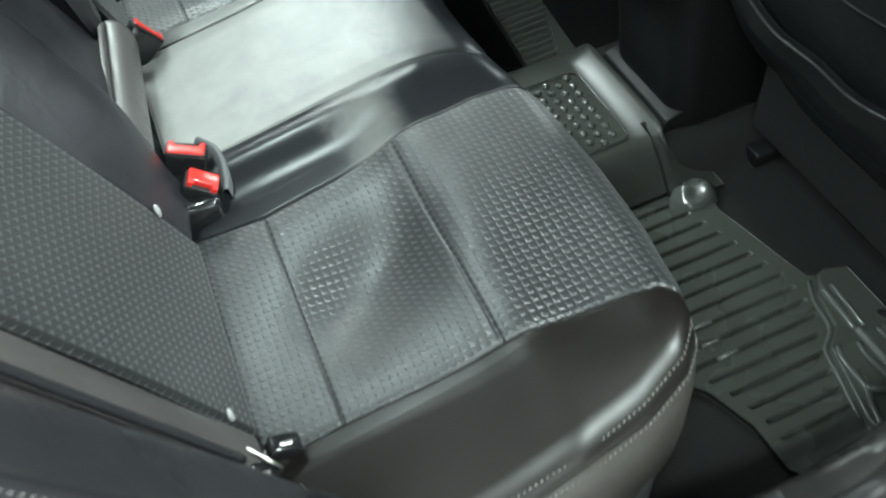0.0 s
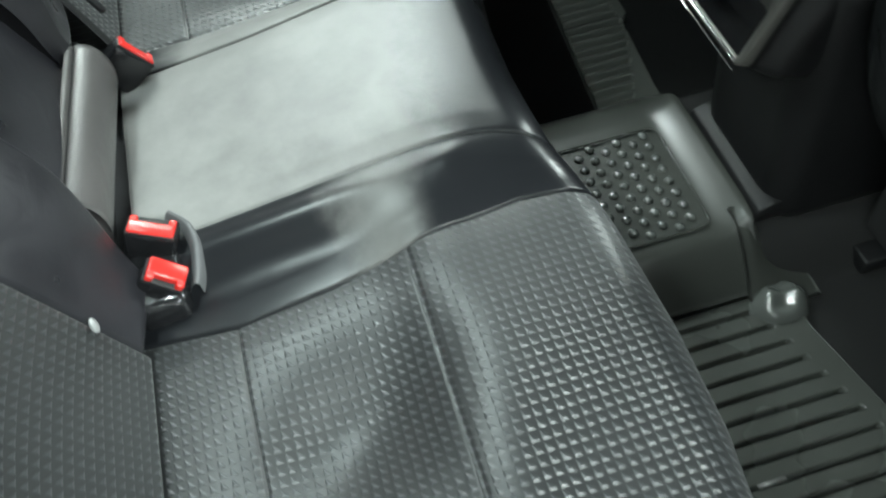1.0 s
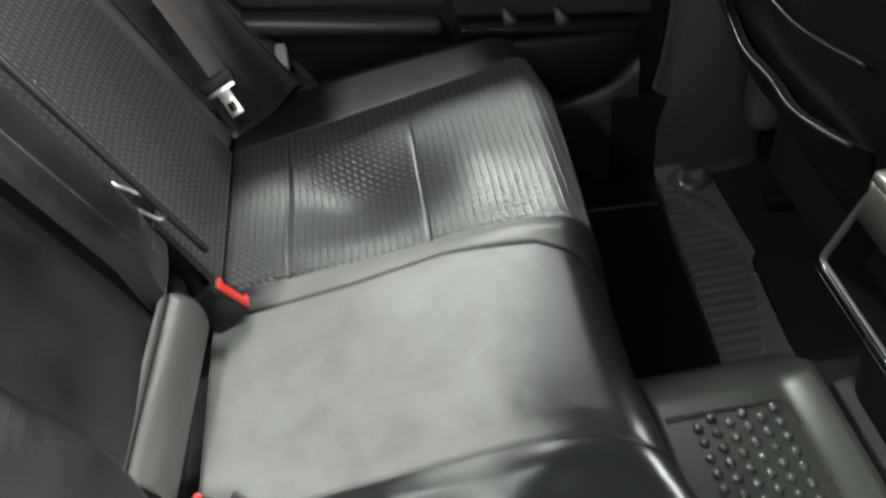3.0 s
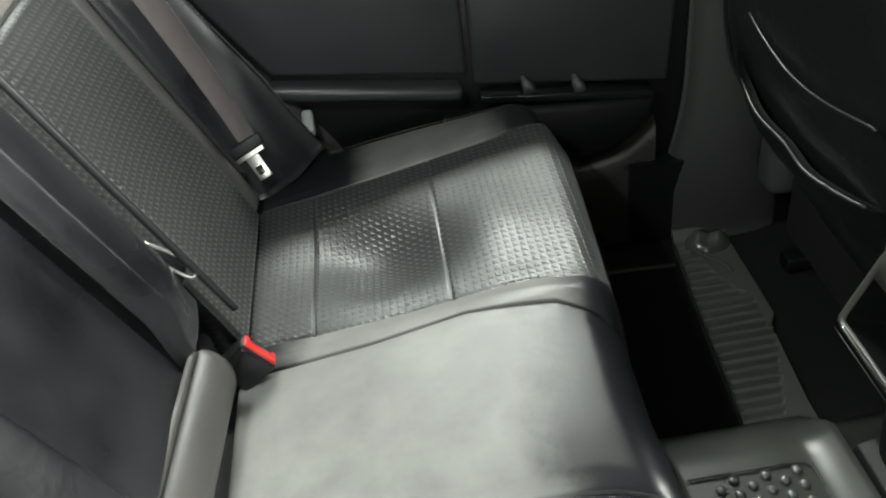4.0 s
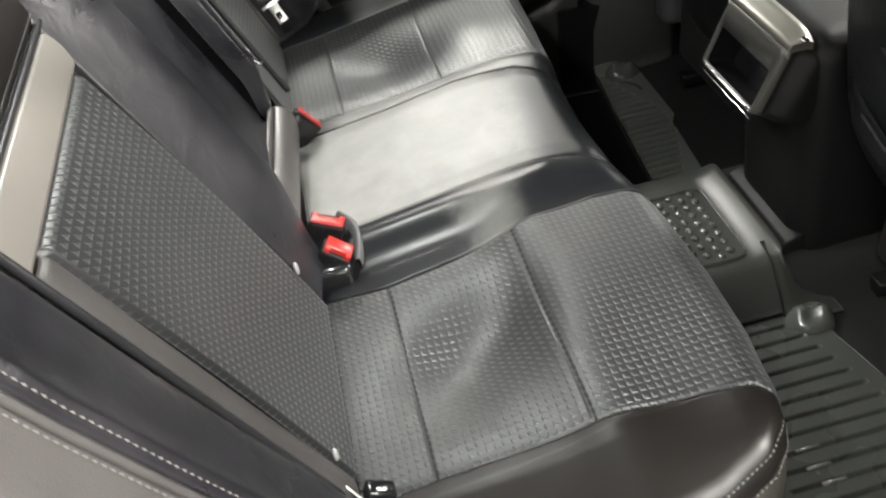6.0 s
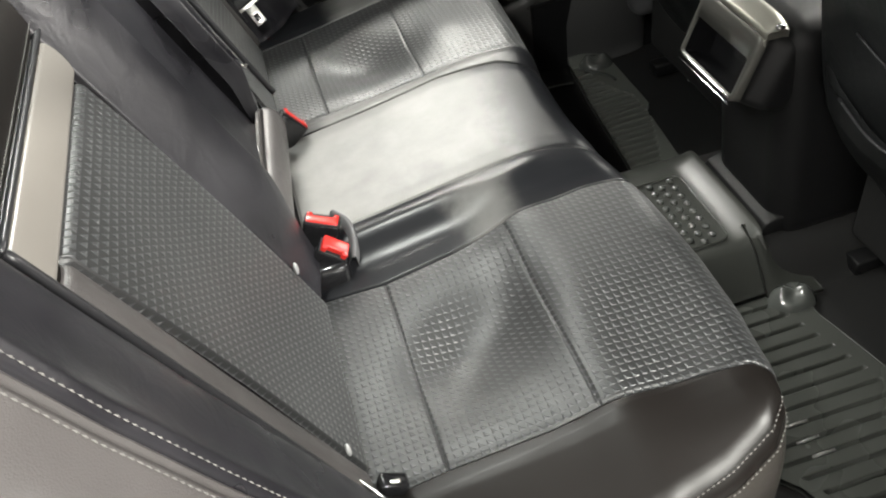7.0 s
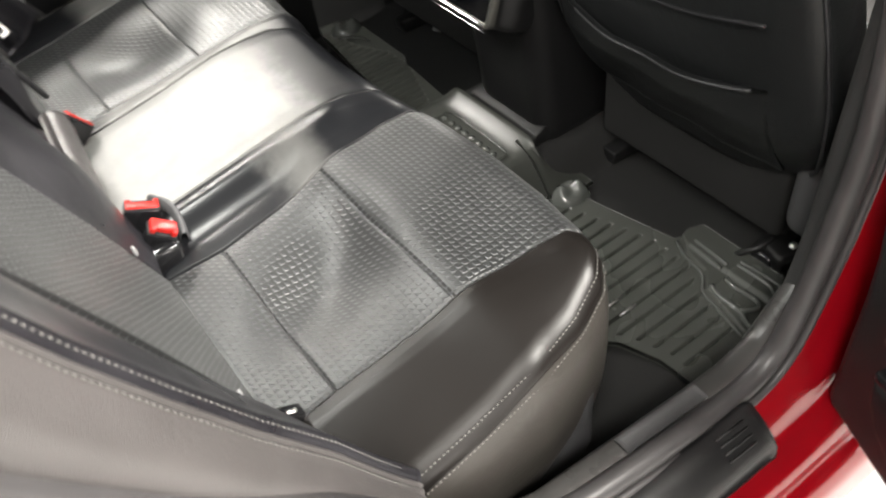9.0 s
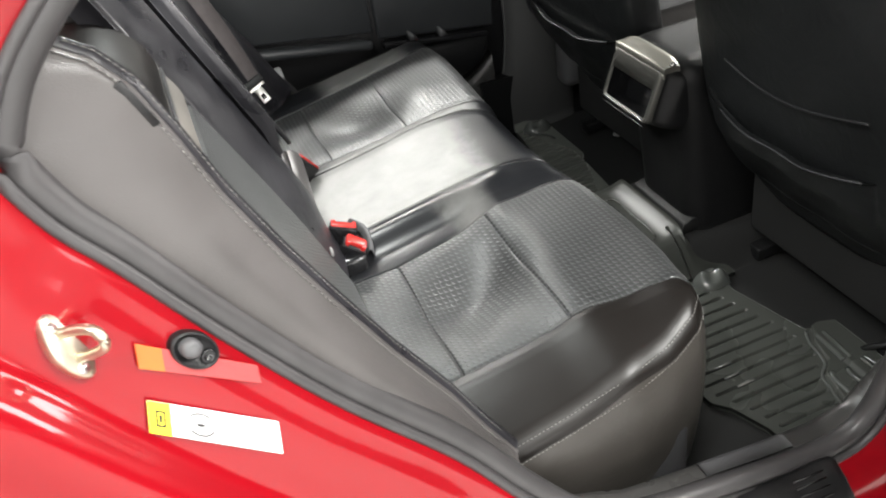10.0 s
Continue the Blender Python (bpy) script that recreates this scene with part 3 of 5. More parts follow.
for side in (-1, 1):
    k = side
    hollow = lambda u, s: -0.010 * np.sin(np.pi * u) * np.sin(np.pi * np.clip(s * 1.1, 0, 1)) + 0.006 * np.sin(np.pi * s)
    a, b = sorted((k * 0.505, k * 0.225))
    back_panel("back_insert", a, b, 0.592, 1.0, FABRIC_BACK, backrest, hollow, "grey embossed fabric insert")
    a, b = sorted((k * 0.548, k * 0.505))
    back_panel("back_border", a, b, 0.600, 1.0, GREY_LIT_LEATHER, backrest, lambda u, s: 0.004 * np.sin(np.pi * u), label="grey leather border strip")
    a, b = sorted((k * 0.548, k * 0.205))
    back_panel("back_top_strip", a, b, 1.0, 1.047, BORDER, backrest, lambda u, s: 0.002 * np.sin(np.pi * s), label="smooth leather strip along the top edge, paled for its light")
    edge_row = [(back_x(1.050) + 0.001, y, 1.050) for y in np.linspace(a, b, 24)]
    put("piping", tube("piping", edge_row, 0.0035), PIPING, backrest)
    cap_rows = []
    for y in np.linspace(a, b, 30):
        cap_rows.append(smooth_path([(back_x(1.051) - 0.004, y, 1.051), (back_x(1.055), y, 1.055), (back_x(1.064) + 0.002, y, 1.066), (back_x(1.09), y, 1.098), (back_x(1.12) - 0.012, y, 1.125), (back_x(1.14) - 0.035, y, 1.140), (back_x(1.14) - 0.07, y, 1.142)], 26))
    put("back_top_cap", sheet("back_top_cap", cap_rows, (0, 0, -0.012)), LEATHER, backrest, "black leather roll over the top edge")
    stitches("stitching", [(back_x(1.0595) + 0.0015, y, 1.0600) for y in np.linspace(a + 0.004, b - 0.004, 90)], THREAD, backrest, pitch=0.0052, length=0.0040, lift=(0.001, 0, 0.0005))
    for y_e in (0.548,):
        row = [(back_x(z) + 0.003, k * y_e, z) for z in np.linspace(0.64, 1.05, 40)]
        put("piping", tube("piping", row, 0.0045), PIPING, backrest)
    # bolster beside the middle pad, thickest at its inner edge
    if k < 0:
        back_panel("back_inner_bolster", -0.226, lambda s: -0.092 - 0.042 * np.clip(1 - s / 0.24, 0, 1) ** 1.3, 0.60, 1.20, BACK_LEATHER, backrest,
                   lambda u, s: (0.35 + 0.65 * np.sin(np.pi / 2 * np.clip(s / 0.26, 0, 1)) ** 2) * 0.036 * np.sin(np.pi * 0.5 * u) ** 1.3 - 0.02 * np.clip(u - 0.86, 0, 1) / 0.14, label="black leather bolster")
    else:
        back_panel("back_inner_bolster", 0.098, 0.212, 0.690, 1.20, BACK_LEATHER, backrest,
                   lambda u, s: (0.044 * np.sin(np.pi * 0.5 * (1 - u)) ** 0.7 - 0.02 * np.clip(0.14 - u, 0, 1) / 0.14 + 0.01 * u) * (0.45 + 0.55 * np.sin(np.pi / 2 * np.clip(s / 0.16, 0, 1)) ** 2), label="black leather bolster")
back_panel("armrest_pad", -0.094, 0.128, 0.668, 1.18, BACK_LEATHER, backrest, lambda u, s: -0.004 + 0.010 * np.sin(np.pi * u) ** 0.5, label="folded-up black leather armrest pad")
roll_row = []
for y in np.linspace(-0.105, 0.112, 30):
    roll_row.append([(-0.108 + 0.024 * math.cos(a) + 0.10 * y, y, 0.662 + 0.05 * y + 0.040 * math.sin(a)) for a in np.linspace(-1.9, 1.75, 22)])
put("armrest_roll", sheet("armrest_roll", roll_row, (-0.01, 0, 0)), GREY_LIT_LEATHER, backrest, "leather roll at the foot of the armrest, greyed where it catches light")
part("gap_cloth", box_bm((-0.20, -0.30, 0.50), (-0.125, 0.30, 0.63), 0.01), FABRIC_PLAIN, backrest)
# sewn edge where the two parts of the backrest meet
split_row = [(back_x(z) + 0.030, 0.214, z + 0.010) for z in np.linspace(0.66, 1.15, 60)]
put("piping", tube("piping", split_row, 0.005), PIPING, backrest)
stitches("stitching", [(x + 0.005, y + 0.004, z) for x, y, z in split_row], THREAD, backrest, pitch=0.012, length=0.006)
# small white fastener in the corner of the insert
for x_f, y_f, z_f in ((-0.106, -0.232, 0.676), (-0.098, -0.497, 0.640)):
    bm = bmesh.new()
    bmesh.ops.create_uvsphere(bm, u_segments=12, v_segments=8, radius=0.007)
    bmesh.ops.scale(bm, vec=(0.5, 0.8, 1.4), verts=bm.verts)
    bmesh.ops.translate(bm, vec=(x_f, y_f, z_f), verts=bm.verts)
    part("fastener", bm, TRIM_PALE, backrest, "small pale plastic fastener")

# ---- side bolsters between backrest and door opening ----
STITCH = table((0.58, 0.015), (0.66, -0.027), (0.737, -0.063), (0.835, -0.118), (0.927, -0.164), (1.01, -0.203), (1.09, -0.236), (1.157, -0.257), (1.213, -0.277), (1.245, -0.300), (1.270, -0.335))
BODY_EDGE = table((0.55, -0.005), (0.60, -0.03), (0.692, -0.090), (0.850, -0.200), (0.985, -0.284), (1.085, -0.344), (1.148, -0.380), (1.21, -0.398), (1.245, -0.384), (1.270, -0.366))


def side_bolster(k):
    ob = thing("seat_side_bolster", (-0.2, k * 0.64, 0.58), "black leather side bolster, greyed on its lit side, with double stitching beside the backrest", "car seat", "side bolsters of the rear seat")
    zs = np.linspace(0.585, 1.268, 60)
    face, side_face = [], []
    for z in zs:
        xs, xc, xb = float(STITCH(z)), float(BODY_EDGE(z)) + 0.012, back_x(z)
        top = max(0.0, (z - 1.18) / 0.082)
        xb = xb - 0.10 * top ** 2
        face.append(smooth_path([(xb - 0.035, k * 0.556, z), (xb - 0.010, k * 0.558, z), (xb + 0.006, k * 0.563, z), (xb + 0.014, k * 0.572, z), ((xb * 0.6 + xs * 0.4) + 0.014, k * 0.60, z + 0.004), ((xb * 0.2 + xs * 0.8) + 0.006, k * 0.655, z + 0.003), (xs + 0.0035, k * 0.677, z + 0.003), (xs + 0.001, k * 0.683, z + 0.002), (xs + 0.001, k * 0.6855, z + 0.001), (xs - 0.001, k * 0.6885, z), (xs - 0.006, k * 0.690, z)], 44))
        belly = 0.02 * math.sin(math.pi * (z - 0.585) / 0.683)
        seam = [(xs - 0.006, k * 0.6900, z), (xs - 0.0035, k * 0.6910, z + 0.0005), (xs - 0.0022, k * 0.6930, z + 0.001), (xs - 0.0032, k * 0.6955, z + 0.001), (xs - 0.0070, k * 0.6968, z), (xs - 0.0078, k * 0.6978, z), (xs - 0.0052, k * 0.6990, z + 0.001), (xs - 0.0064, k * 0.7020, z + 0.001)]
        side_face.append(seam + list(smooth_path([(xs - 0.0085, k * 0.7045, z + 0.001), (xs * 0.6 + xc * 0.4, k * (0.712 + belly), z), (xs * 0.25 + xc * 0.75, k * (0.722 + belly * 0.8), z), (xc, k * 0.728, z), (xc - 0.03, k * 0.72, z)], 22)))
    f, s = np.array(face), np.array(side_face)
    if k > 0:
        f, s = f[::-1], s[::-1]
    put("front_face", sheet("front_face", f, (-0.02, 0, 0)), BACK_LEATHER, ob, "dark leather front face")
    put("side_face", sheet("side_face", s, (-0.02, 0, 0)), GREY_LIT_LEATHER, ob, "smooth leather side face, its lit tone in the colour")
    zz = np.linspace(0.62, 1.262, 160)
    for back, y in ((-0.0005, 0.684), (0.0072, 0.7035)):
        stitches("stitching", [(float(STITCH(z)) - back, k * y, z + 0.002) for z in zz], THREAD, ob, pitch=0.0070, length=0.0062, thick=0.0008, lift=(0.0012, k * 0.0006, 0.001))
    tag = box_bm((-0.006, -0.0015, -0.024), (0.006, 0.0015, 0.024), 0.001, 1, Matrix.Rotation(-0.36, 3, "Y"))
    bmesh.ops.translate(tag, vec=(-0.282, k * 0.704, 1.200), verts=tag.verts)
    part("sewn_tag", tag, PLASTIC, ob, "small black sewn-in tag")
    return ob


side_bolster(-1)
side_bolster(1)

# ---- seat belt buckles and belt ----


def buckle(at, lean, turn, tip=0.0, length=0.052, width=0.028, tall=0.075, button=0.004, slot=1):
    """A belt buckle: dark rounded body, red button in its end, and the slot for the tongue behind the button."""
    ob = thing("seat_belt_buckle", at, "black plastic seat belt buckle with a red release button", "seat belt buckle", "buckles of the rear seat")
    m = Matrix.Translation(at) @ Matrix.Rotation(turn, 4, "Z") @ Matrix.Rotation(lean, 4, "Y") @ Matrix.Rotation(tip, 4, "X")
    h = width / 2
    pieces = [("buckle_body", (-length / 2, -h, -tall), (length / 2, h, 0), 0.005, PLASTIC_SMOOTH, ""),
              ("button_rim", (-length / 2 + 0.001, -h + 0.001, -0.010), (length / 2 - 0.001, h - 0.001, 0.0012), 0.002, PLASTIC, ""),
              ("release_button", (-length / 2 + 0.003, -h + (0.002 if slot > 0 else 0.007), -0.010), (length / 2 - 0.003, h - (0.0085 if slot > 0 else 0.002), button), 0.0026, RED_PLASTIC, "bright red release button")]
    y0, y1 = (h - 0.011, h - 0.002) if slot > 0 else (-h + 0.002, -h + 0.010)
    for x0 in (-length / 2 + 0.003, length / 2 - 0.011):
        pieces.append(("button_horn", (x0, y0, -0.010), (x0 + 0.008, y1, button), 0.0022, RED_PLASTIC, "red end of the button"))
    for name, lo, hi, bev, mat, lab in pieces:
        bm = box_bm(lo, hi, bev, 3)
        bmesh.ops.transform(bm, matrix=m, verts=bm.verts)
        part(name, bm, mat, ob, lab)
    return ob


buckle((-0.058, -0.108, 0.640), 0.30, -0.30, tip=-0.10, width=0.026)
buckle((-0.054, -0.160, 0.626), 0.62, -0.30, tip=0.12, length=0.044, tall=0.06, button=0.010, slot=-1)
buckle((-0.056, 0.168, 0.638), 0.95, -0.10, tip=-0.25, width=0.024, tall=0.05)
# moulded surround of the pair of buckles
bezel = thing("buckle_surround", (-0.04, -0.13, 0.58), "grey moulded plastic surround behind a pair of buckles", "seat belt buckle")
part("housing", box_bm((-0.095, -0.186, 0.54), (-0.040, -0.088, 0.612), 0.010, 3), PLASTIC_SMOOTH, bezel, "black housing round the buckles")
ring = smooth_path([(-0.040, -0.090, 0.636), (-0.026, -0.103, 0.628), (-0.021, -0.124, 0.622), (-0.024, -0.150, 0.615), (-0.030, -0.166, 0.606)], 30)
put("collar", sheet("collar", [[(x - 0.010, y, z - 0.012), (x - 0.004, y, z), (x, y, z + 0.002), (x + 0.003, y - 0.001, z), (x + 0.004, y - 0.002, z - 0.03)] for x, y, z in ring], None), GREY_PLASTIC, bezel)

belt = thing("seat_belt", (-0.08, 0.56, 0.63), "grey seat belt webbing with a steel tongue hanging over the backrest", "seat belt")
web = []
for s in np.linspace(0, 1, 40):
    z = 0.672 + 0.56 * s
    x = -0.088 - 0.30 * (z - 0.672) + 0.004 * math.sin(s * 7)
    y = 0.574 + 0.03 * s
    web.append([(x - 0.023, y + 0.006, z - 0.004), (x, y, z), (x + 0.023, y - 0.002, z + 0.004)])
put("webbing", sheet("webbing", web, (0, 0.002, -0.001)), WEBBING, belt)
m_t = Matrix.Translation((-0.084, 0.566, 0.664)) @ Matrix.Rotation(-0.40, 4, "X") @ Matrix.Rotation(-0.40, 4, "Y")
for name, lo, hi, bev, mat in (("tongue_grip", (-0.032, -0.008, 0.004), (0.030, 0.006, 0.024), 0.004, PLASTIC), ("tongue_blade", (-0.010, -0.0035, -0.042), (0.012, 0.0, 0.006), 0.0012, STEEL),
                               ("tongue_shoulder", (-0.026, -0.0038, -0.003), (0.024, 0.0003, 0.008), 0.001, STEEL), ("tongue_hole", (-0.005, -0.0042, -0.034), (0.006, 0.0006, -0.020), 0.0005, PLASTIC_SMOOTH)):
    bm = box_bm(lo, hi, bev, 2)
    bmesh.ops.transform(bm, matrix=m_t, verts=bm.verts)
    part(name, bm, mat, belt)

# child seat anchors between cushion and backrest
anchor = thing("child_seat_anchor", (-0.112, 0.214, 0.722), "bright steel anchor loop in a black plastic guide", "anchor")
ax, ay, az = -0.112, 0.214, 0.742
loop = smooth_path([(ax - 0.04, ay + 0.012, az + 0.035), (ax - 0.008, ay + 0.012, az + 0.006), (ax + 0.004, ay + 0.002, az - 0.006), (ax + 0.002, ay - 0.012, az - 0.006), (ax - 0.03, ay - 0.014, az + 0.03)], 24)
put("wire_loop", tube("wire_loop", loop, 0.0020), STEEL, anchor)
part("guide", box_bm((ax - 0.055, ay - 0.026, az - 0.010), (ax - 0.004, ay + 0.026, az + 0.012), 0.008, 3, Matrix.Rotation(0.75, 3, "Y")), PLASTIC_SMOOTH, anchor)
anchor = thing("child_seat_anchor", (-0.085, -0.54, 0.595), "thin steel anchor wire between two black plastic guides", "anchor")
put("wire", tube("wire", smooth_path([(-0.118, -0.512, 0.648), (-0.107, -0.521, 0.640), (-0.090, -0.536, 0.627), (-0.077, -0.549, 0.616), (-0.070, -0.554, 0.604)], 20), 0.0017), STEEL, anchor)
for gx, gy, gz, turn in ((-0.060, -0.530, 0.604, 0.5), (-0.088, -0.552, 0.606, 0.9)):
    bm = box_bm((gx - 0.020, gy - 0.011, gz - 0.014), (gx + 0.014, gy + 0.011, gz + 0.006), 0.005, 3, Matrix.Rotation(turn, 3, "Y"))
    part("guide", bm, PLASTIC_SMOOTH, anchor)
    part("hook", box_bm((gx - 0.006, gy - 0.006, gz + 0.002), (gx + 0.007, gy - 0.001, gz + 0.008), 0.0015, 2, Matrix.Rotation(turn * 0.4, 3, "Y")), STEEL, anchor, "small bright steel hook")

# ---- floor, tunnel and mats ----
floor_pan = part("car_floor", box_bm((-0.3, -0.755, 0.19), (1.75, 0.755, 0.236)), CARPET, smooth=False)
tagged(floor_pan, "black carpeted car floor", "floor", kind="structure")
P = []
for x in np.linspace(0.30, 1.7, 24):
    P.append(smooth_path([(x, -0.20, 0.23), (x, -0.18, 0.242), (x, -0.145, 0.300), (x, -0.10, 0.318), (x, 0.0, 0.320), (x, 0.10, 0.318), (x, 0.16, 0.305), (x, 0.21, 0.245), (x, 0.25, 0.23)], 40))
tagged(put("tunnel_hump", sheet("tunnel_hump", P, (0, 0, -0.03)), CARPET), "black carpeted hump along the middle of the car floor", "floor", kind="structure")


def ribbed_mat(k):
    """Rubber footwell mat: flat pads with grooves between them, a raised rim, and a moulded foot at its front."""
    ob = thing("footwell_mat", (0.56, k * 0.45, 0.238), "black glossy rubber footwell mat with long parallel grooves" if k < 0 else "black rubber footwell mat with narrow ribs, its lit tone in the colour", "floor mat", "mats of the rear footwells")
    xs, ys = np.linspace(0, 1, 130), np.linspace(0.185, 0.690, 460)
    X, Y = np.meshgrid(xs, ys, indexing="ij")
    # mat edges cut back; the black carpet left bare takes the place of shade
    rear = np.interp(Y, (0.185, 0.25, 0.50, 0.53, 0.60, 0.69), (0.43, 0.44, 0.47, 0.495, 0.52, 0.525) if k < 0 else (0.585, 0.590, 0.610, 0.613, 0.622, 0.630))
    front = np.interp(Y, (0.185, 0.25, 0.40, 0.425, 0.445, 0.69), (0.705, 0.705, 0.738, 0.745, 0.80, 0.80) if k < 0 else (0.700, 0.700, 0.712, 0.715, 0.730, 0.730))
    X = rear + X * (front - rear)
    pitch = 0.0285 if k < 0 else 0.0205
    ph = np.abs(np.mod((Y - 0.262) / pitch, 1.0) - 0.5) * pitch
    ends = np.interp(Y, (0.20, 0.25, 0.40, 0.49, 0.53, 0.57, 0.66), (0.645, 0.665, 0.715, 0.715, 0.690, 0.672, 0.655))
    starts = rear + (0.02 if k < 0 else 0.002)
    inside = np.clip((X - starts) / 0.005, 0, 1) * np.clip((ends - X) / 0.005, 0, 1) * (Y > 0.200) * (Y < 0.655)
    g = 0.013 * np.clip(1 - np.maximum(0, np.abs(pitch / 2 - ph) - (0.0026 if k < 0 else 0.0030)) / (0.0012 if k < 0 else 0.004), 0, 1)
    Z = 0.252 + 0 * X - g * inside
    Z += 0.016 * np.clip((Y - 0.665) / 0.02, 0, 1) ** 2
    foot_edge = np.interp(Y, (0.42, 0.437, 0.467, 0.520, 0.548, 0.580, 0.658), (0.80, 0.740, 0.722, 0.710, 0.680, 0.672, 0.652))
    foot = np.clip((X - foot_edge - 0.003) / 0.008, 0, 1)
    if k > 0:
        foot = 0 * foot
    Z += 0.009 * foot + 0.006 * np.clip((X - 0.735) / 0.01, 0, 1) * foot
    G = np.stack([X, k * Y, Z], axis=2)
    if k < 0:
        G = G[:, ::-1]
    put("mat_sheet", sheet("mat_sheet", G, (0, 0, -0.014)), MAT_RUBBER if k < 0 else MAT_LIT, ob)
    rims = ((((0.738, 0.437), (0.722, 0.467), (0.710, 0.520), (0.680, 0.548), (0.672, 0.580), (0.652, 0.658)), 0.0035, 0.257),
            (((0.742, 0.463), (0.740, 0.500), (0.737, 0.538)), 0.0060, 0.265),
            (((0.756, 0.463), (0.754, 0.500), (0.751, 0.540)), 0.0040, 0.268),
            (((0.697, 0.552), (0.689, 0.572), (0.687, 0.622), (0.678, 0.642), (0.668, 0.676)), 0.0055, 0.264),
            (((0.727, 0.560), (0.722, 0.580), (0.726, 0.622), (0.719, 0.636), (0.707, 0.636), (0.687, 0.622)), 0.0055, 0.265),
            (((0.765, 0.553), (0.766, 0.618), (0.757, 0.641), (0.774, 0.666)), 0.0040, 0.268),
            (((0.773, 0.553), (0.778, 0.612), (0.777, 0.665)), 0.0035, 0.269),
            (((0.712, 0.672), (0.697, 0.675), (0.684, 0.676)), 0.0045, 0.264))
    if k > 0:
        rims = ((((0.44, 0.630), (0.54, 0.625), (0.60, 0.620), (0.615, 0.619)), 0.0050, 0.2415), (((0.700, 0.560), (0.693, 0.585), (0.672, 0.610), (0.650, 0.632)), 0.0035, 0.257))
    for pts, rad, z in rims:
        path = smooth_path([(x, k * y, z) for x, y in pts], 30)
        put("moulded_rim", tube("moulded_rim", path, rad, 10, 0.8), MAT_GLOSS, ob, "shiny raised moulded rim")
    return ob


ribbed_mat(-1)
ribbed_mat(1)
# added pale bars where the mat's strips shine
for k in (-1,):
    glints = thing("mat_glints", (0.47, k * 0.46, 0.25), "three short pale bars in place of glints on the rubber mat", "floor mat", "heel bars")
    for i, (bx, by) in enumerate(((0.548, 0.432), (0.548, 0.463), (0.556, 0.491))):
        put("bar", tube("bar", [(bx - 0.020, k * by, 0.2528), (bx, k * by, 0.2540), (bx + 0.018, k * by, 0.2528)], 0.0030, 6, 0.5), GLINT_BAR, glints)

tunnel_mat = thing("tunnel_mat", (0.56, 0, 0.32), "black rubber mat over the tunnel with raised round studs", "floor mat")
P = []
for x in np.linspace(0.44, 0.668, 30):
    edge = max(0.0, (x - 0.618) / 0.05)
    z = 0.332 - 0.004 + 0.022 * edge ** 1.6
    P.append(smooth_path([(x, -0.182, 0.258), (x, -0.160, 0.286), (x, -0.124, 0.322 + 0.006 * edge), (x, -0.10, z), (x, 0.0, z + 0.002), (x, 0.10, z), (x, 0.14, z - 0.006), (x, 0.185, 0.300), (x, 0.222, 0.262)], 50))
put("mat_sheet", sheet("mat_sheet", P, (0, 0, -0.01)), TUNNEL_RUBBER, tunnel_mat)
# its side runs on, hollowed, down to the end of the seat rail
P = []
for x in np.linspace(0.645, 0.745, 20):
    t = max(0.0, (x - 0.660) / 0.085)
    P.append(smooth_path([(x, -0.085, 0.342 - 0.085 * t), (x, -0.126, 0.329 - 0.075 * t), (x, -0.164, 0.290 - 0.037 * t), (x, -0.188 - 0.01 * t, 0.260 - 0.007 * t), (x, -0.206, 0.255 - 0.003 * t)], 24))
put("side_apron", sheet("side_apron", np.array(P)[:, ::-1], (0, 0, -0.008)), TUNNEL_RUBBER, tunnel_mat)
frame_pts = smooth_path([(0.450, -0.097, 0.332), (0.52, -0.097, 0.332), (0.60, -0.097, 0.332), (0.614, -0.092, 0.332), (0.618, -0.078, 0.332), (0.618, 0.0, 0.333), (0.618, 0.080, 0.332), (0.613, 0.094, 0.332), (0.60, 0.098, 0.332), (0.52, 0.098, 0.332), (0.450, 0.098, 0.332)], 80)
put("stud_border", tube("stud_border", frame_pts, 0.002, 6), MAT_RUBBER, tunnel_mat)
bm = bmesh.new()
bmesh.ops.create_uvsphere(bm, u_segments=10, v_segments=6, radius=0.0075)
bmesh.ops.scale(bm, vec=(1, 1, 0.62), verts=bm.verts)
stud_mesh = bpy.data.meshes.new("stud")
bm.to_mesh(stud_mesh)
bm.free()
stud_mesh.materials.append(MAT_GLOSS)
stud_mesh.shade_smooth()
for i in range(6):
    for j in range(8):
        ob = new("stud", stud_mesh)
        ob.parent = tunnel_mat
        ob.location = Vector((0.488 + 0.0215 * i, -0.081 + 0.0232 * j + (0.0058 if i % 2 else -0.0058), 0.331)) - tunnel_mat.location

# ---- rear of the centre console ----
console = thing("centre_console", (0.85, 0, 0.30), "black centre console with a silver-framed open tray at its rear end", "console")
bm = box_bm((0.655, -0.118, 0.29), (1.40, 0.104, 0.738), 0.045, 5)
for v in bm.verts:
    if v.co.x < 0.8:
        v.co.x += 0.045 * (0.742 - v.co.z) / 0.452
part("console_body", bm, PLASTIC, console)
bm = bmesh.new()
foot_face = bm.faces.new([bm.verts.new((x, -0.1095, z)) for x, z in ((0.672, 0.322), (0.673, 0.340), (0.679, 0.350), (0.70, 0.357), (0.75, 0.357), (0.75, 0.322))])
side = bmesh.ops.extrude_face_region(bm, geom=[foot_face])
bmesh.ops.translate(bm, vec=(0, 0.207, 0), verts=[g for g in side["geom"] if isinstance(g, bmesh.types.BMVert)])
bmesh.ops.recalc_face_normals(bm, faces=bm.faces)
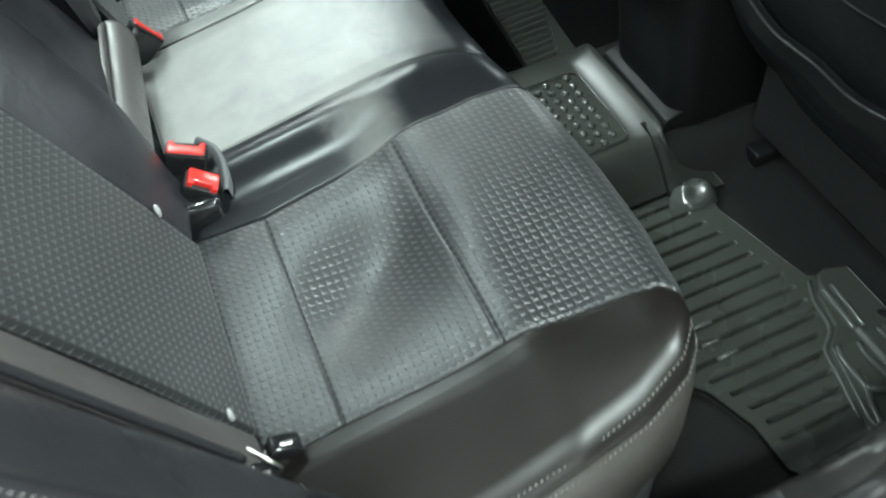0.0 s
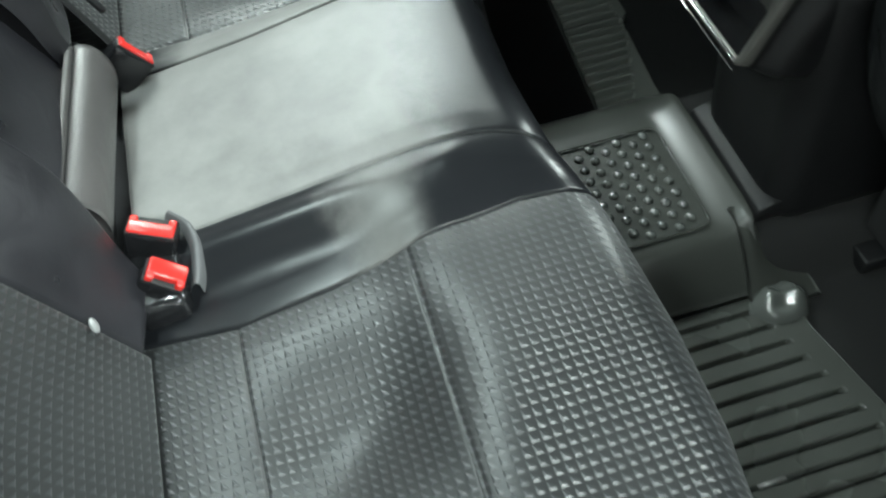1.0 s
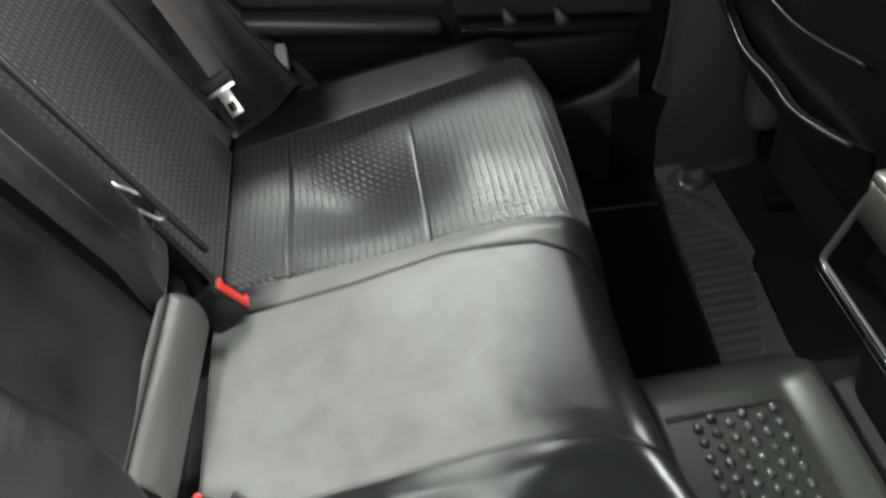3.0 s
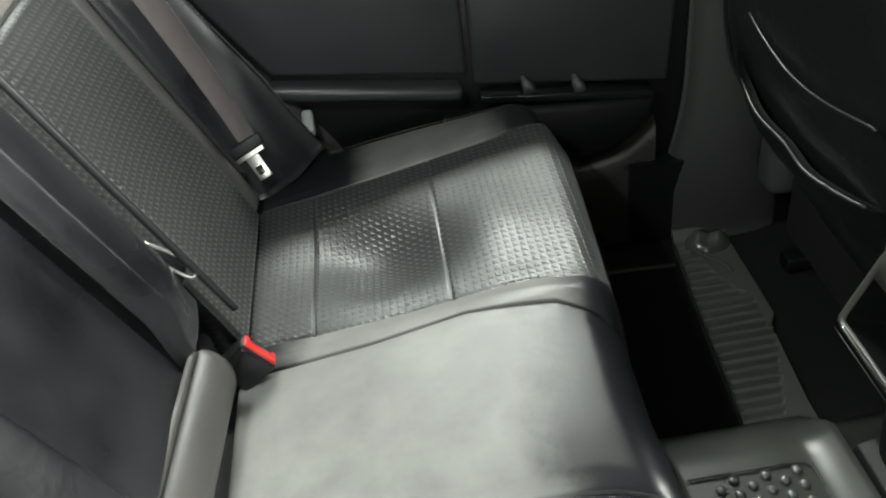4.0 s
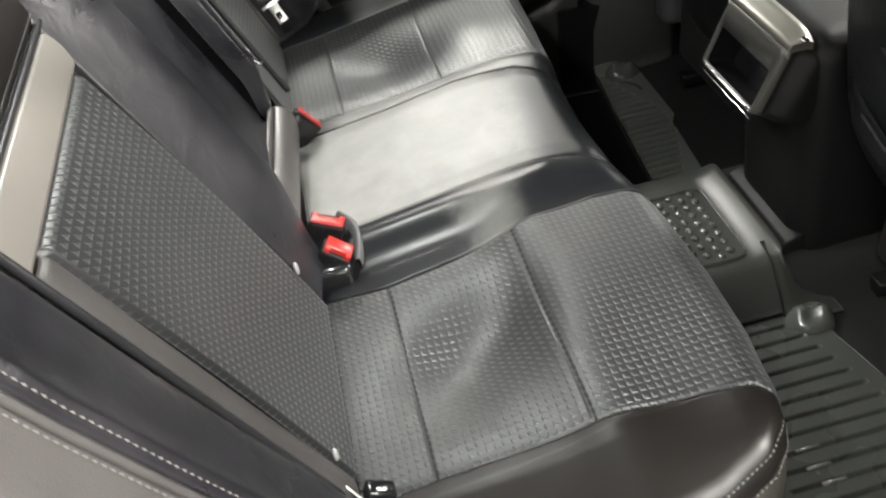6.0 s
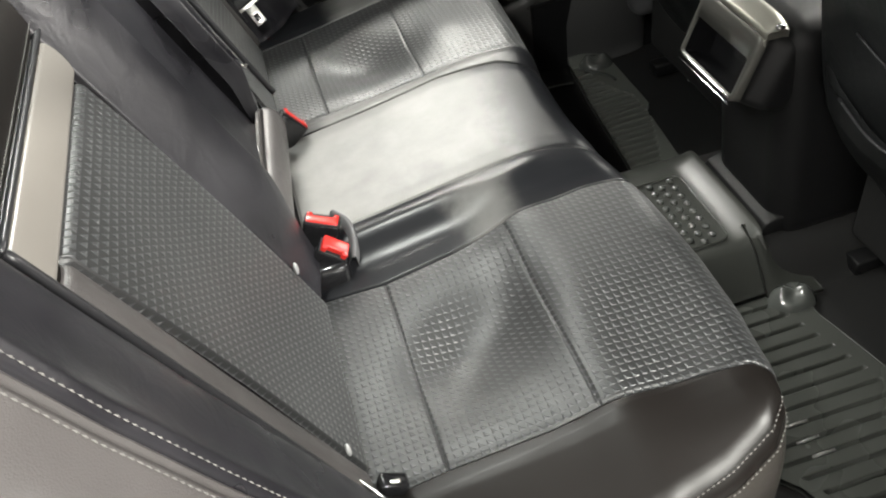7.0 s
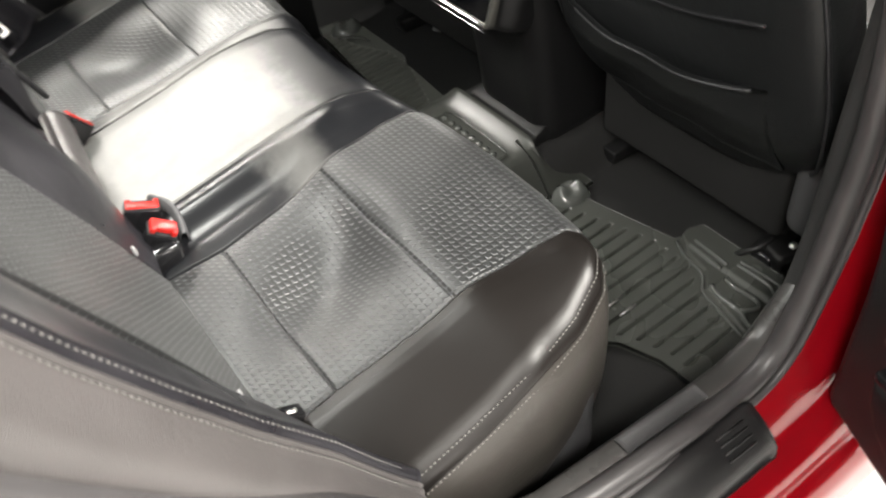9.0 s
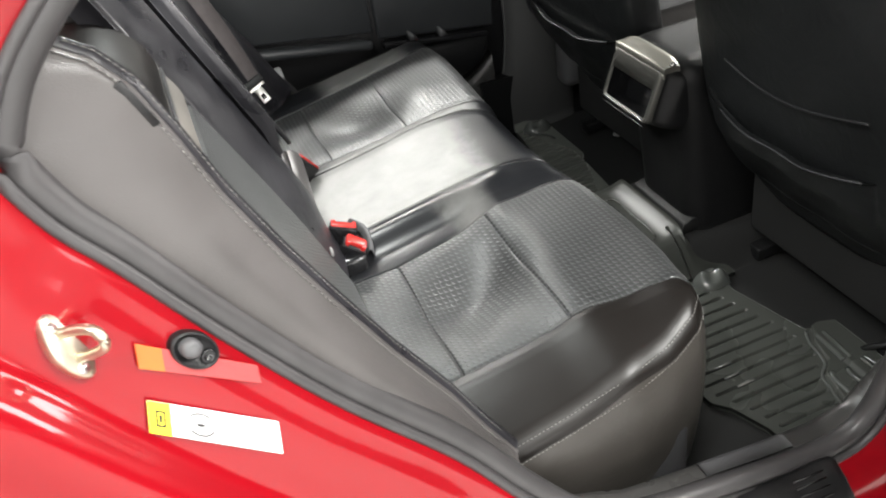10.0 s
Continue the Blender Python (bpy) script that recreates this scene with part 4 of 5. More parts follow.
bmesh.ops.bevel(bm, geom=list(bm.edges), offset=0.003, segments=2, affect="EDGES", profile=0.5)
part("console_foot", bm, PLASTIC, console, "black flared foot panel")


def fascia(u, s, off=0.0):
    """A point of the console's rear face: u across, s up along the leaning face, off outwards."""
    return (0.594 + 0.36 * s - 0.93 * off, u, 0.622 + 0.93 * s + 0.36 * off)


def round_loop(u0, u1, s0, s1, r, n=6):
    out = []
    for cu, cs, a0 in ((u1 - r, s1 - r, 0), (u0 + r, s1 - r, 90), (u0 + r, s0 + r, 180), (u1 - r, s0 + r, 270)):
        for i in range(n + 1):
            a = radians(a0 + 90 * i / n)
            out.append((cu + r * math.cos(a), cs + r * math.sin(a)))
    return out


inner = round_loop(-0.080, 0.072, 0.006, 0.069, 0.006)
outer = round_loop(-0.091, 0.079, -0.003, 0.112, 0.014)
rings = []
for (a, b), (c, d) in zip(outer, inner):
    rings.append([fascia(a, b, -0.020), fascia(a, b, 0.0), fascia(a * 0.8 + c * 0.2, b * 0.8 + d * 0.2, 0.003), fascia(c, d, 0.002), fascia(c, d, -0.002)])
put("tray_frame", sheet("tray_frame", rings, None, close_u=True), DARK_SILVER, console, "dark satin silver frame")
shroud = []
for (a, b), (c, d) in zip(outer, round_loop(-0.108, 0.094, -0.008, 0.120, 0.022)):
    shroud.append(smooth_path([fascia(a * 1.02, b, -0.010), fascia(a * 1.02, b, -0.017), fascia(a * 0.6 + c * 0.4, b * 0.6 + d * 0.4, -0.026), fascia(c, d, -0.048), fascia(c, d, -0.085)], 14))
put("frame_shroud", sheet("frame_shroud", shroud, None, close_u=True), PLASTIC, console, "black moulded shroud round the frame")
cup = [fascia(u, s, -0.053) for u, s in ((-0.080, 0.006), (0.072, 0.006), (0.072, 0.069), (-0.080, 0.069))]
put("tray_floor", raw("tray_floor", cup + [(x + 0.01, y, z) for x, y, z in cup], [(0, 3, 2, 1), (4, 5, 6, 7), (0, 1, 5, 4), (1, 2, 6, 5), (2, 3, 7, 6), (3, 0, 4, 7)]), PLASTIC_SMOOTH, console, smooth=False)
walls = [[fascia(c, d, -0.002), fascia(c, d, -0.055)] for c, d in inner]
put("tray_well", sheet("tray_well", walls, None, close_u=True), PLASTIC_SMOOTH, console, "black tray well")
put("chrome_lip", tube("chrome_lip", [fascia(u, 0.003, 0.004) for u in np.linspace(-0.080, 0.073, 12)], 0.0022), CHROME, console, "bright chrome lip")
put("lip_edge", tube("lip_edge", [fascia(u, -0.008, 0.001) for u in np.linspace(-0.082, 0.074, 12)], 0.0008), CHROME, console, "thin bright edge under the lip")
P = []
for u in np.linspace(-0.098, 0.084, 24):
    edge = abs((u + 0.007) / 0.091) ** 6
    P.append(smooth_path([fascia(u, 0.108, 0.001), fascia(u, 0.118, 0.006 - 0.004 * edge), (0.648, u, 0.741 - 0.008 * edge), (0.660, u, 0.745 - 0.012 * edge), (0.668, u, 0.744 - 0.014 * edge)], 18))
put("top_cap", sheet("top_cap", P, (0, 0, -0.012)), SILVER, console, "satin silver top cap")
bm = bmesh.new()
bmesh.ops.create_uvsphere(bm, u_segments=14, v_segments=10, radius=0.0065)
bmesh.ops.scale(bm, vec=(1.3, 0.9, 0.8), verts=bm.verts)
bmesh.ops.translate(bm, vec=(0.655, -0.094, 0.736), verts=bm.verts)
part("cap_knob", bm, CHROME, console, "small bright knob")
tab = thing("floor_tab", (0.868, 0.50, 0.236), "small pale plastic tab on the carpet under the front seat", "clip")
part("tab_plate", box_bm((0.862, 0.488, 0.236), (0.880, 0.510, 0.246), 0.004, 2, Matrix.Rotation(0.5, 3, "Z")), TRIM_PALE, tab)

# ---- front seats ----
SEAT_REAR = table((0.44, 0.805), (0.49, 0.782), (0.55, 0.742), (0.62, 0.706), (0.70, 0.688), (0.85, 0.662), (1.0, 0.628), (1.15, 0.585), (1.24, 0.57))
SEAT_HALF = table((0.44, 0.165), (0.47, 0.215), (0.55, 0.245), (0.65, 0.258), (0.80, 0.262), (0.95, 0.252), (1.05, 0.225), (1.11, 0.17), (1.14, 0.09))


SEAT_OUTER = table((0.44, 0.165), (0.47, 0.215), (0.50, 0.250), (0.55, 0.280), (0.62, 0.298), (0.70, 0.300), (0.80, 0.285), (0.95, 0.255), (1.05, 0.225), (1.11, 0.17), (1.14, 0.09))


def front_seat(k, shift, label):
    ob = thing("front_seat", (0.95 + shift, k * 0.365, 0.24), label, "car seat", "front seats")
    cy = k * 0.368
    rings = []
    for z in np.concatenate([np.linspace(0.44, 0.5, 6), np.linspace(0.53, 1.0, 18), np.linspace(1.02, 1.14, 8)]):
        w, xr = float(SEAT_HALF(z)), float(SEAT_REAR(z)) + shift
        t = 0.13
        ring = []
        for a in np.linspace(0, math.tau, 48, endpoint=False):
            c, s = math.cos(a), math.sin(a)
            w = float(SEAT_OUTER(z) if s * k > 0 else SEAT_HALF(z))
            ring.append((xr + t / 2 - t / 2 * math.copysign(abs(c) ** 0.45, c), cy + w * math.copysign(abs(s) ** 0.55, s), z))
        rings.append(ring)
    n = len(rings)
    verts = [v for r in rings for v in r]
    faces = [(i * 48 + j, i * 48 + (j + 1) % 48, (i + 1) * 48 + (j + 1) % 48, (i + 1) * 48 + j) for i in range(n - 1) for j in range(48)]
    faces += [tuple(range(47, -1, -1)), tuple((n - 1) * 48 + j for j in range(48))]
    put("seat_back", raw("seat_back", verts, faces), SEAT_BACK_LEATHER, ob, "smooth black leather seat back")
    # sagging map pocket
    P = []
    for u in np.linspace(-1, 1, 40):
        y = cy + 0.215 * u
        top = 0.697 - 0.030 * (1 - u * u)
        col = []
        for s in np.linspace(0, 1, 20):
            z = 0.50 + (top - 0.50) * s
            out = -0.006 + 0.032 * (1 - u ** 4) * (0.35 + 0.65 * s ** 1.5) + 0.003 * math.sin(9 * u + 5 * s) * (1 - u * u)
            col.append((float(SEAT_REAR(z)) + shift - out, y, z))
        P.append(col)
    P = np.array(P)
    put("map_pocket", sheet("map_pocket", P, (0.012, 0, 0)), SEAT_BACK_LEATHER, ob, "slack leather map pocket")
    put("pocket_edge", tube("pocket_edge", [tuple(p) for p in P[2:-6, -1]], 0.0030, 8), PIPING, ob, "shiny sewn pocket edge")
    crease = [(float(SEAT_REAR(0.80 - 0.03 * u)) + shift - 0.004, cy + 0.22 * u, 0.80 - 0.03 * math.cos(u * 2)) for u in np.linspace(-0.95, 0.95, 30)]
    put("back_seam", tube("back_seam", crease[:-5], 0.0022, 6), PIPING, ob)
    edge_row = []
    for z in np.linspace(0.52, 1.04, 30):
        edge_row.append((float(SEAT_REAR(z)) + shift + 0.020, cy + k * (float(SEAT_OUTER(z)) - 0.002), z))
    put("edge_piping", tube("edge_piping", edge_row, 0.0035, 8), PIPING, ob, "sewn piped edge")
    part("seat_base", box_bm((0.835 + shift, cy - 0.235, 0.34), (1.36 + shift, cy + 0.235, 0.54), 0.04, 3), LEATHER, ob)
    # black carpet colour here stands in for the shade below the seat back
    part("rear_apron", box_bm((0.815 + shift, cy - 0.215, 0.315), (0.85 + shift, cy + 0.215, 0.50), 0.015, 3), CARPET, ob, "apron blackened for the shade under the seat")
    y0, y1 = sorted((cy + k * 0.225, cy + k * 0.300))
    part("side_cover", box_bm((0.785 + shift, y0, 0.375), (1.25 + shift, y1, 0.555), 0.03, 4), GREY_PLASTIC, ob, "grey plastic side cover")
    for dy in (-0.19, 0.19):
        part("seat_rail", box_bm((0.815 + shift, cy + dy - 0.018, 0.245), (1.35, cy + dy + 0.018, 0.275), 0.004), PLASTIC, ob)
        part("rail_leg", box_bm((0.86 + shift, cy + dy - 0.015, 0.265), (1.30, cy + dy + 0.015, 0.36), 0.004), PLASTIC, ob)
    return ob


front_seat(-1, 0.0, "black leather front seat seen from behind with a slack map pocket")
front_seat(1, -0.02, "black leather front seat seen from behind over the far footwell")


def rail_cover(x, y, k):
    """Shiny moulded cap over the end of a seat rail."""
    ob = thing("rail_end_cover", (x, y, 0.25), "shiny black moulded cover on the end of a seat rail", "cover", "seat rail covers")
    P = []
    for i in range(40):
        a = math.tau * i / 40
        col = []
        for r in np.linspace(0.02, 1, 16):
            lump = 1 + 0.30 * math.cos(2 * a + 0.6) * math.sin(math.pi * min(1.0, r * 1.15)) ** 2
            col.append((x + 0.046 * r * math.cos(a), y + 0.036 * r * math.sin(a), 0.247 + 0.026 * lump * (1 - r ** 4)))
        P.append(col)
    put("cap", sheet("cap", P, None, close_u=True), MAT_GLOSS, ob)
    return ob


rail_cover(0.684, -0.203, -1)
rail_cover(0.690, 0.655, 1)
bracket = thing("rail_bracket", (0.87, -0.57, 0.24), "dark metal bracket of the seat rail by the sill", "bracket")
part("plate", box_bm((0.81, -0.625, 0.25), (0.93, -0.555, 0.292), 0.012, 3, Matrix.Rotation(-0.25, 3, "Z")), PLASTIC, bracket)
part("rail_end", box_bm((0.80, -0.590, 0.245), (0.86, -0.548, 0.272), 0.009, 3, Matrix.Rotation(0.35, 3, "Y")), PLASTIC_SMOOTH, bracket)
put("lever", tube("lever", smooth_path([(0.786, -0.532, 0.262), (0.794, -0.545, 0.276), (0.812, -0.560, 0.286), (0.84, -0.566, 0.294)], 14), 0.006, 10), PLASTIC, bracket)
part("bolt", box_bm((0.842, -0.606, 0.288), (0.858, -0.592, 0.298), 0.005, 2), STEEL, bracket)

# ---- body shell round the open door ----
OPENING = [(-0.394, 1.205, 0.735), (-0.372, 1.143, 0.735), (-0.337, 1.085, 0.735), (-0.278, 0.979, 0.735), (-0.195, 0.847, 0.737), (-0.086, 0.706, 0.745), (-0.008, 0.585, 0.757), (0.06, 0.50, 0.768),
           (0.14, 0.458, 0.777), (0.25, 0.442, 0.783), (0.38, 0.424, 0.785), (0.475, 0.416, 0.785), (0.535, 0.445, 0.783), (0.575, 0.53, 0.78), (0.610, 0.65, 0.775), (0.637, 0.78, 0.765), (0.645, 0.97, 0.74),
           (0.62, 1.2, 0.715), (0.58, 1.34, 0.70), (0.46, 1.415, 0.70), (0.2, 1.435, 0.70), (-0.1, 1.415, 0.70), (-0.255, 1.345, 0.71), (-0.350, 1.272, 0.725), (-0.394, 1.205, 0.735)]
loop3 = smooth_path(OPENING, 241)[:-1]
loop2 = loop3[:, :2]
depth_y = loop3[:, 2]
tang = np.roll(loop2, -1, axis=0) - np.roll(loop2, 1, axis=0)
tang /= np.linalg.norm(tang, axis=1)[:, None]
outn = np.stack([tang[:, 1], -tang[:, 0]], axis=1)
if np.mean(np.sum(outn * (loop2 - loop2.mean(axis=0)), axis=1)) < 0:
    outn = -outn


def body_side(k):
    ob = thing("car_body_side", (0.2, k * 0.85, 0.18), "glossy red car body side and rear door jamb", "car body", "sides of the car body")
    profile = [(0.0, -0.004), (0.003, 0.010), (0.012, 0.018), (0.030, 0.026), (0.050, 0.036), (0.075, 0.046), (0.098, 0.053), (0.110, 0.060), (0.118, 0.078), (0.128, 0.094), (0.150, 0.102), (0.185, 0.106), (0.195, 0.112), (0.205, 0.126), (0.26, 0.138), (0.40, 0.140)]
    prof = smooth_path(profile, 64)
    P = []
    for (x, z), (nx, nz), yc in zip(loop2, outn, depth_y):
        col = []
        low = np.clip(-nz, 0, 1) ** 4 * np.clip((0.55 - z) / 0.1, 0, 1)
        for off, dy in prof:
            o = off * (1 - 0.45 * low)
            y = yc + dy
            zz = z + nz * o
            if zz > 1.45:
                y = y - (zz - 1.45) * 0.9
                zz = 1.45 + (zz - 1.45) * 0.25
            col.append((x + nx * o, k * y, max(zz, 0.17)))
        P.append(col)
    P = np.array(P)
    if k < 0:
        P = P[:, ::-1]
    cut = 30 if k > 0 else P.shape[1] - 31
    a, b = (P[:, :cut + 1], P[:, cut:]) if k > 0 else (P[:, cut:], P[:, :cut + 1])
    put("door_jamb", sheet("door_jamb", a, None, close_u=True), RED_PAINT, ob, "red flange round the door opening")
    put("outer_panel", sheet("outer_panel", b, None, close_u=True), RED_PAINT, ob, "glossy red outer panel")
    return ob


for k in (-1, 1):
    body_side(k)
    seal = thing("door_seal", (0.3, k * 0.77, 0.40), "black rubber weather seal round the door opening", "door seal", "door seals")
    ring = [(x - nx * 0.006, k * (yc - 0.006), z - nz * 0.006) for (x, z), (nx, nz), yc in zip(loop2, outn, depth_y)]
    put("seal_bulb", tube("seal_bulb", ring, 0.0165, 12, closed=True), SEAL_RUBBER, seal)
    ring = [(x + nx * 0.004, k * (yc + 0.013), z + nz * 0.004) for (x, z), (nx, nz), yc in zip(loop2, outn, depth_y)]
    put("seal_lip", tube("seal_lip", ring, 0.0065, 8, closed=True), SEAL_RUBBER, seal)

# sill trim inside the seal, and the step cover outside it
for k in (-1, 1):
    sill = thing("sill_trim", (0.3, k * 0.74, 0.25), "black textured plastic sill trim with worn edges", "trim", "sill trims")
    P = []
    for x in np.linspace(-0.02, 0.60, 40):
        z = float(np.interp(x, (-0.02, 0.06, 0.14, 0.25, 0.38, 0.475, 0.535, 0.60), (0.60, 0.505, 0.466, 0.450, 0.432, 0.424, 0.440, 0.50)))
        P.append(smooth_path([(x, k * 0.715, 0.23), (x, k * 0.718, z - 0.05), (x, k * 0.727, z - 0.008), (x, k * 0.736, z + 0.002), (x, k * 0.766, z + 0.001), (x, k * 0.776, z - 0.012)], 24))
    P = np.array(P)
    if k > 0:
        P = P[:, ::-1]
    put("sill_plate", sheet("sill_plate", P, None), SILL_PLASTIC, sill)
    if k < 0:
        P = []
        for x in np.linspace(0.265, 0.415, 20):
            z = float(np.interp(x, (0.25, 0.38, 0.475), (0.453, 0.435, 0.427)))
            P.append([(x, -0.728, z - 0.012), (x, -0.7345, z + 0.002), (x, -0.742, z + 0.0035), (x, -0.762, z + 0.0025)])
        put("inset_plate", sheet("inset_plate", np.array(P)[:, ::-1], (0, 0, -0.006)), GREY_PLASTIC, sill, "scuffed grey inset plate")
step = thing("step_cover", (0.2, -0.82, 0.38), "black ribbed plastic step cover on the red sill", "trim")
P = []
for x in np.linspace(0.0, 0.458, 60):
    e = max(0.0, (x - 0.425) / 0.033)
    d = 0.012 * (1 - math.sqrt(max(0.0, 1 - e * e))) - 0.07 * max(0.0, (0.38 - x)) * 0.9 - 0.004
    P.append([(x, y, z - d) for y, z in ((-0.790, 0.400), (-0.793, 0.424), (-0.802, 0.429), (-0.825, 0.415), (-0.846, 0.396), (-0.854, 0.384), (-0.857, 0.360))])
put("cover", sheet("cover", np.array(P)[:, ::-1], (0, 0, -0.008)), PLASTIC, step)
for i in range(4):
    y = -0.812 - 0.009 * i
    z = float(np.interp(-y, (0.802, 0.825, 0.846), (0.429, 0.415, 0.396)))
    put("grip_rib", tube("grip_rib", [(0.375, y, z + 0.006), (0.425, y, z + 0.0035)], 0.0018, 6), PLASTIC, step)

# ---- fittings on the red door jamb ----


def label_plate(name, parent, corners, lift, thick, mat, label=""):
    """A thin label lying on four corners (x, y, z)."""
    c = [Vector(p) for p in corners]
    n = (c[1] - c[0]).cross(c[3] - c[0]).normalized()
    if n.y > 0:
        n = -n
    top = [p + n * (lift + thick) for p in c]
    low = [p + n * lift for p in c]
    return put(name, raw(name, top + low, [(0, 1, 2, 3), (7, 6, 5, 4), (0, 4, 5, 1), (1, 5, 6, 2), (2, 6, 7, 3), (3, 7, 4, 0)]), mat, parent, label, smooth=False)


def across(corners, u0, u1, v0, v1):
    c = [Vector(p) for p in corners]
    f = lambda u, v: (c[0] * (1 - u) + c[1] * u) * (1 - v) + (c[3] * (1 - u) + c[2] * u) * v
    return [f(u0, v0), f(u1, v0), f(u1, v1), f(u0, v1)]


STICKER = [(-0.3641, -0.7826, 0.9674), (-0.2653, -0.7693, 0.8719), (-0.2717, -0.7798, 0.8377), (-0.373, -0.7902, 0.937)]
sticker = thing("door_jamb_sticker", (-0.32, -0.80, 0.91), "white paper label with a yellow warning field on red paint", "label")
label_plate("paper", sticker, STICKER, 0.004, 0.0005, WHITE_LABEL)
label_plate("yellow_field", sticker, across(STICKER, 0.0, 0.16, 0, 1), 0.0048, 0.0003, YELLOW_LABEL, "yellow warning field")
for u0, u1, v0, v1 in ((0.05, 0.12, 0.25, 0.31), (0.05, 0.12, 0.70, 0.76), (0.05, 0.065, 0.25, 0.76), (0.105, 0.12, 0.25, 0.76), (0.075, 0.095, 0.38, 0.62)):
    label_plate("printed_bar", sticker, across(STICKER, u0, u1, v0, v1), 0.0053, 0.0002, INK)
ring = []
for i in range(28):
    a = math.tau * i / 28
    q = across(STICKER, 0.37 + 0.10 * math.cos(a), 0.37, 0.5 + 0.34 * math.sin(a), 0.5)[0]
    ring.append(q + Vector((0.002, -0.0052, 0.001)))
for a, b in ((2, 12), (16, 26)):
    put("printed_arc", tube("printed_arc", ring[a:b], 0.0009, 5), GREY_PLASTIC, sticker)
label_plate("printed_bar", sticker, across(STICKER, 0.34, 0.40, 0.46, 0.56), 0.0053, 0.0002, INK)

GHOST = [(-0.3548, -0.7693, 1.0205), (-0.2650, -0.7560, 0.938), (-0.2673, -0.7583, 0.9168), (-0.3595, -0.7757, 0.9981)]
ghost = thing("faded_label", (-0.32, -0.765, 0.97), "faded translucent label on red paint behind a rubber plug", "label")
label_plate("film", ghost, GHOST, 0.0035, 0.0004, GHOST_LABEL)
label_plate("orange_field", ghost, across(GHOST, 0.0, 0.2, 0, 1), 0.0042, 0.0003, ORANGE_LABEL, "orange field")

plug = thing("rubber_plug", (-0.314, -0.758, 0.985), "oval black rubber plug with a pale knob and a small screw", "plug")
normal = Vector((0.33, -0.92, 0.19)).normalized()
axis_u = Vector((0.031, 0.003, -0.040)).normalized()
axis_u = (axis_u - normal * axis_u.dot(normal)).normalized()
axis_v = normal.cross(axis_u)
centre = Vector((-0.3125, -0.7597, 0.985))


def disc_stack(name, parent, c, ru, rv, levels, mat, label="", n=32):
    """A turned form on the jamb: levels of (scale, height)."""
    rings = []
    for sc, h in levels:
        rings.append([c + axis_u * (math.cos(math.tau * i / n) * ru * sc) + axis_v * (math.sin(math.tau * i / n) * rv * sc) + normal * h for i in range(n)])
    verts = [v for r in rings for v in r]
    m = len(rings)
    faces = [(i * n + j, i * n + (j + 1) % n, (i + 1) * n + (j + 1) % n, (i + 1) * n + j) for i in range(m - 1) for j in range(n)]
    faces.append(tuple((m - 1) * n + j for j in range(n)))
    return put(name, raw(name, verts, faces), mat, parent, label)


disc_stack("plug_body", plug, centre, 0.025, 0.0165, ((1.04, -0.004), (1.02, 0.007), (0.94, 0.011), (0.86, 0.010), (0.82, 0.0075), (0.0, 0.0075)), PLASTIC)
disc_stack("knob", plug, centre - axis_u * 0.007 + axis_v * 0.001, 0.0105, 0.0095, ((1, 0.004), (1, 0.013), (0.8, 0.017), (0.4, 0.018), (0, 0.018)), GREY_PLASTIC, "pale grey knob")
disc_stack("screw", plug, centre + axis_u * 0.013, 0.007, 0.007, ((1, 0.004), (1, 0.0105), (0.8, 0.0120), (0.6, 0.0105), (0.0, 0.0100)), PLASTIC_SMOOTH)

striker = thing("door_striker", (-0.39, -0.79, 1.04), "zinc-plated steel door striker loop on a bolted plate", "door striker")
sc = Vector((-0.401, -0.7815, 1.0474))
su, sv = Vector((0.009, -0.008, -0.063)).normalized(), None
n_s = Vector((0.72, -0.58, 0.28)).normalized()
su = (su - n_s * su.dot(n_s)).normalized()
sv = n_s.cross(su)


def on_plate(u, v, h):
    return sc + su * u + sv * v + n_s * h


verts, faces = [], []
outline = [(0.030 * math.cos(a) * (1 + 0.15 * math.cos(2 * a)), 0.017 * math.sin(a)) for a in np.linspace(0, math.tau, 24, endpoint=False)]
for h in (-0.004, 0.003, 0.005):
    verts += [on_plate(u * (1 if h < 0.004 else 0.93), v * (1 if h < 0.004 else 0.9), h) for u, v in outline]
faces = [(i * 24 + j, i * 24 + (j + 1) % 24, (i + 1) * 24 + (j + 1) % 24, (i + 1) * 24 + j) for i in range(2) for j in range(24)] + [tuple(48 + j for j in range(24))]
put("striker_plate", raw("striker_plate", verts, faces), ZINC, striker)
path = smooth_path([on_plate(-0.014, 0.0, 0.003), on_plate(-0.013, 0.002, 0.026), on_plate(-0.008, 0.003, 0.040), on_plate(0.006, 0.003, 0.040), on_plate(0.012, 0.002, 0.026), on_plate(0.013, 0.0, 0.003)], 30)
put("striker_loop", tube("striker_loop", path, 0.0048), ZINC, striker)
for u in (-0.022, 0.022):
    c = on_plate(u, -0.004, 0.005)
    bm = bmesh.new()
    bmesh.ops.create_cone(bm, cap_ends=True, segments=12, radius1=0.006, radius2=0.005, depth=0.004)
    bmesh.ops.transform(bm, matrix=Matrix.Translation(c) @ n_s.to_track_quat("Z", "Y").to_matrix().to_4x4(), verts=bm.verts)
    part("bolt", bm, STEEL, striker)

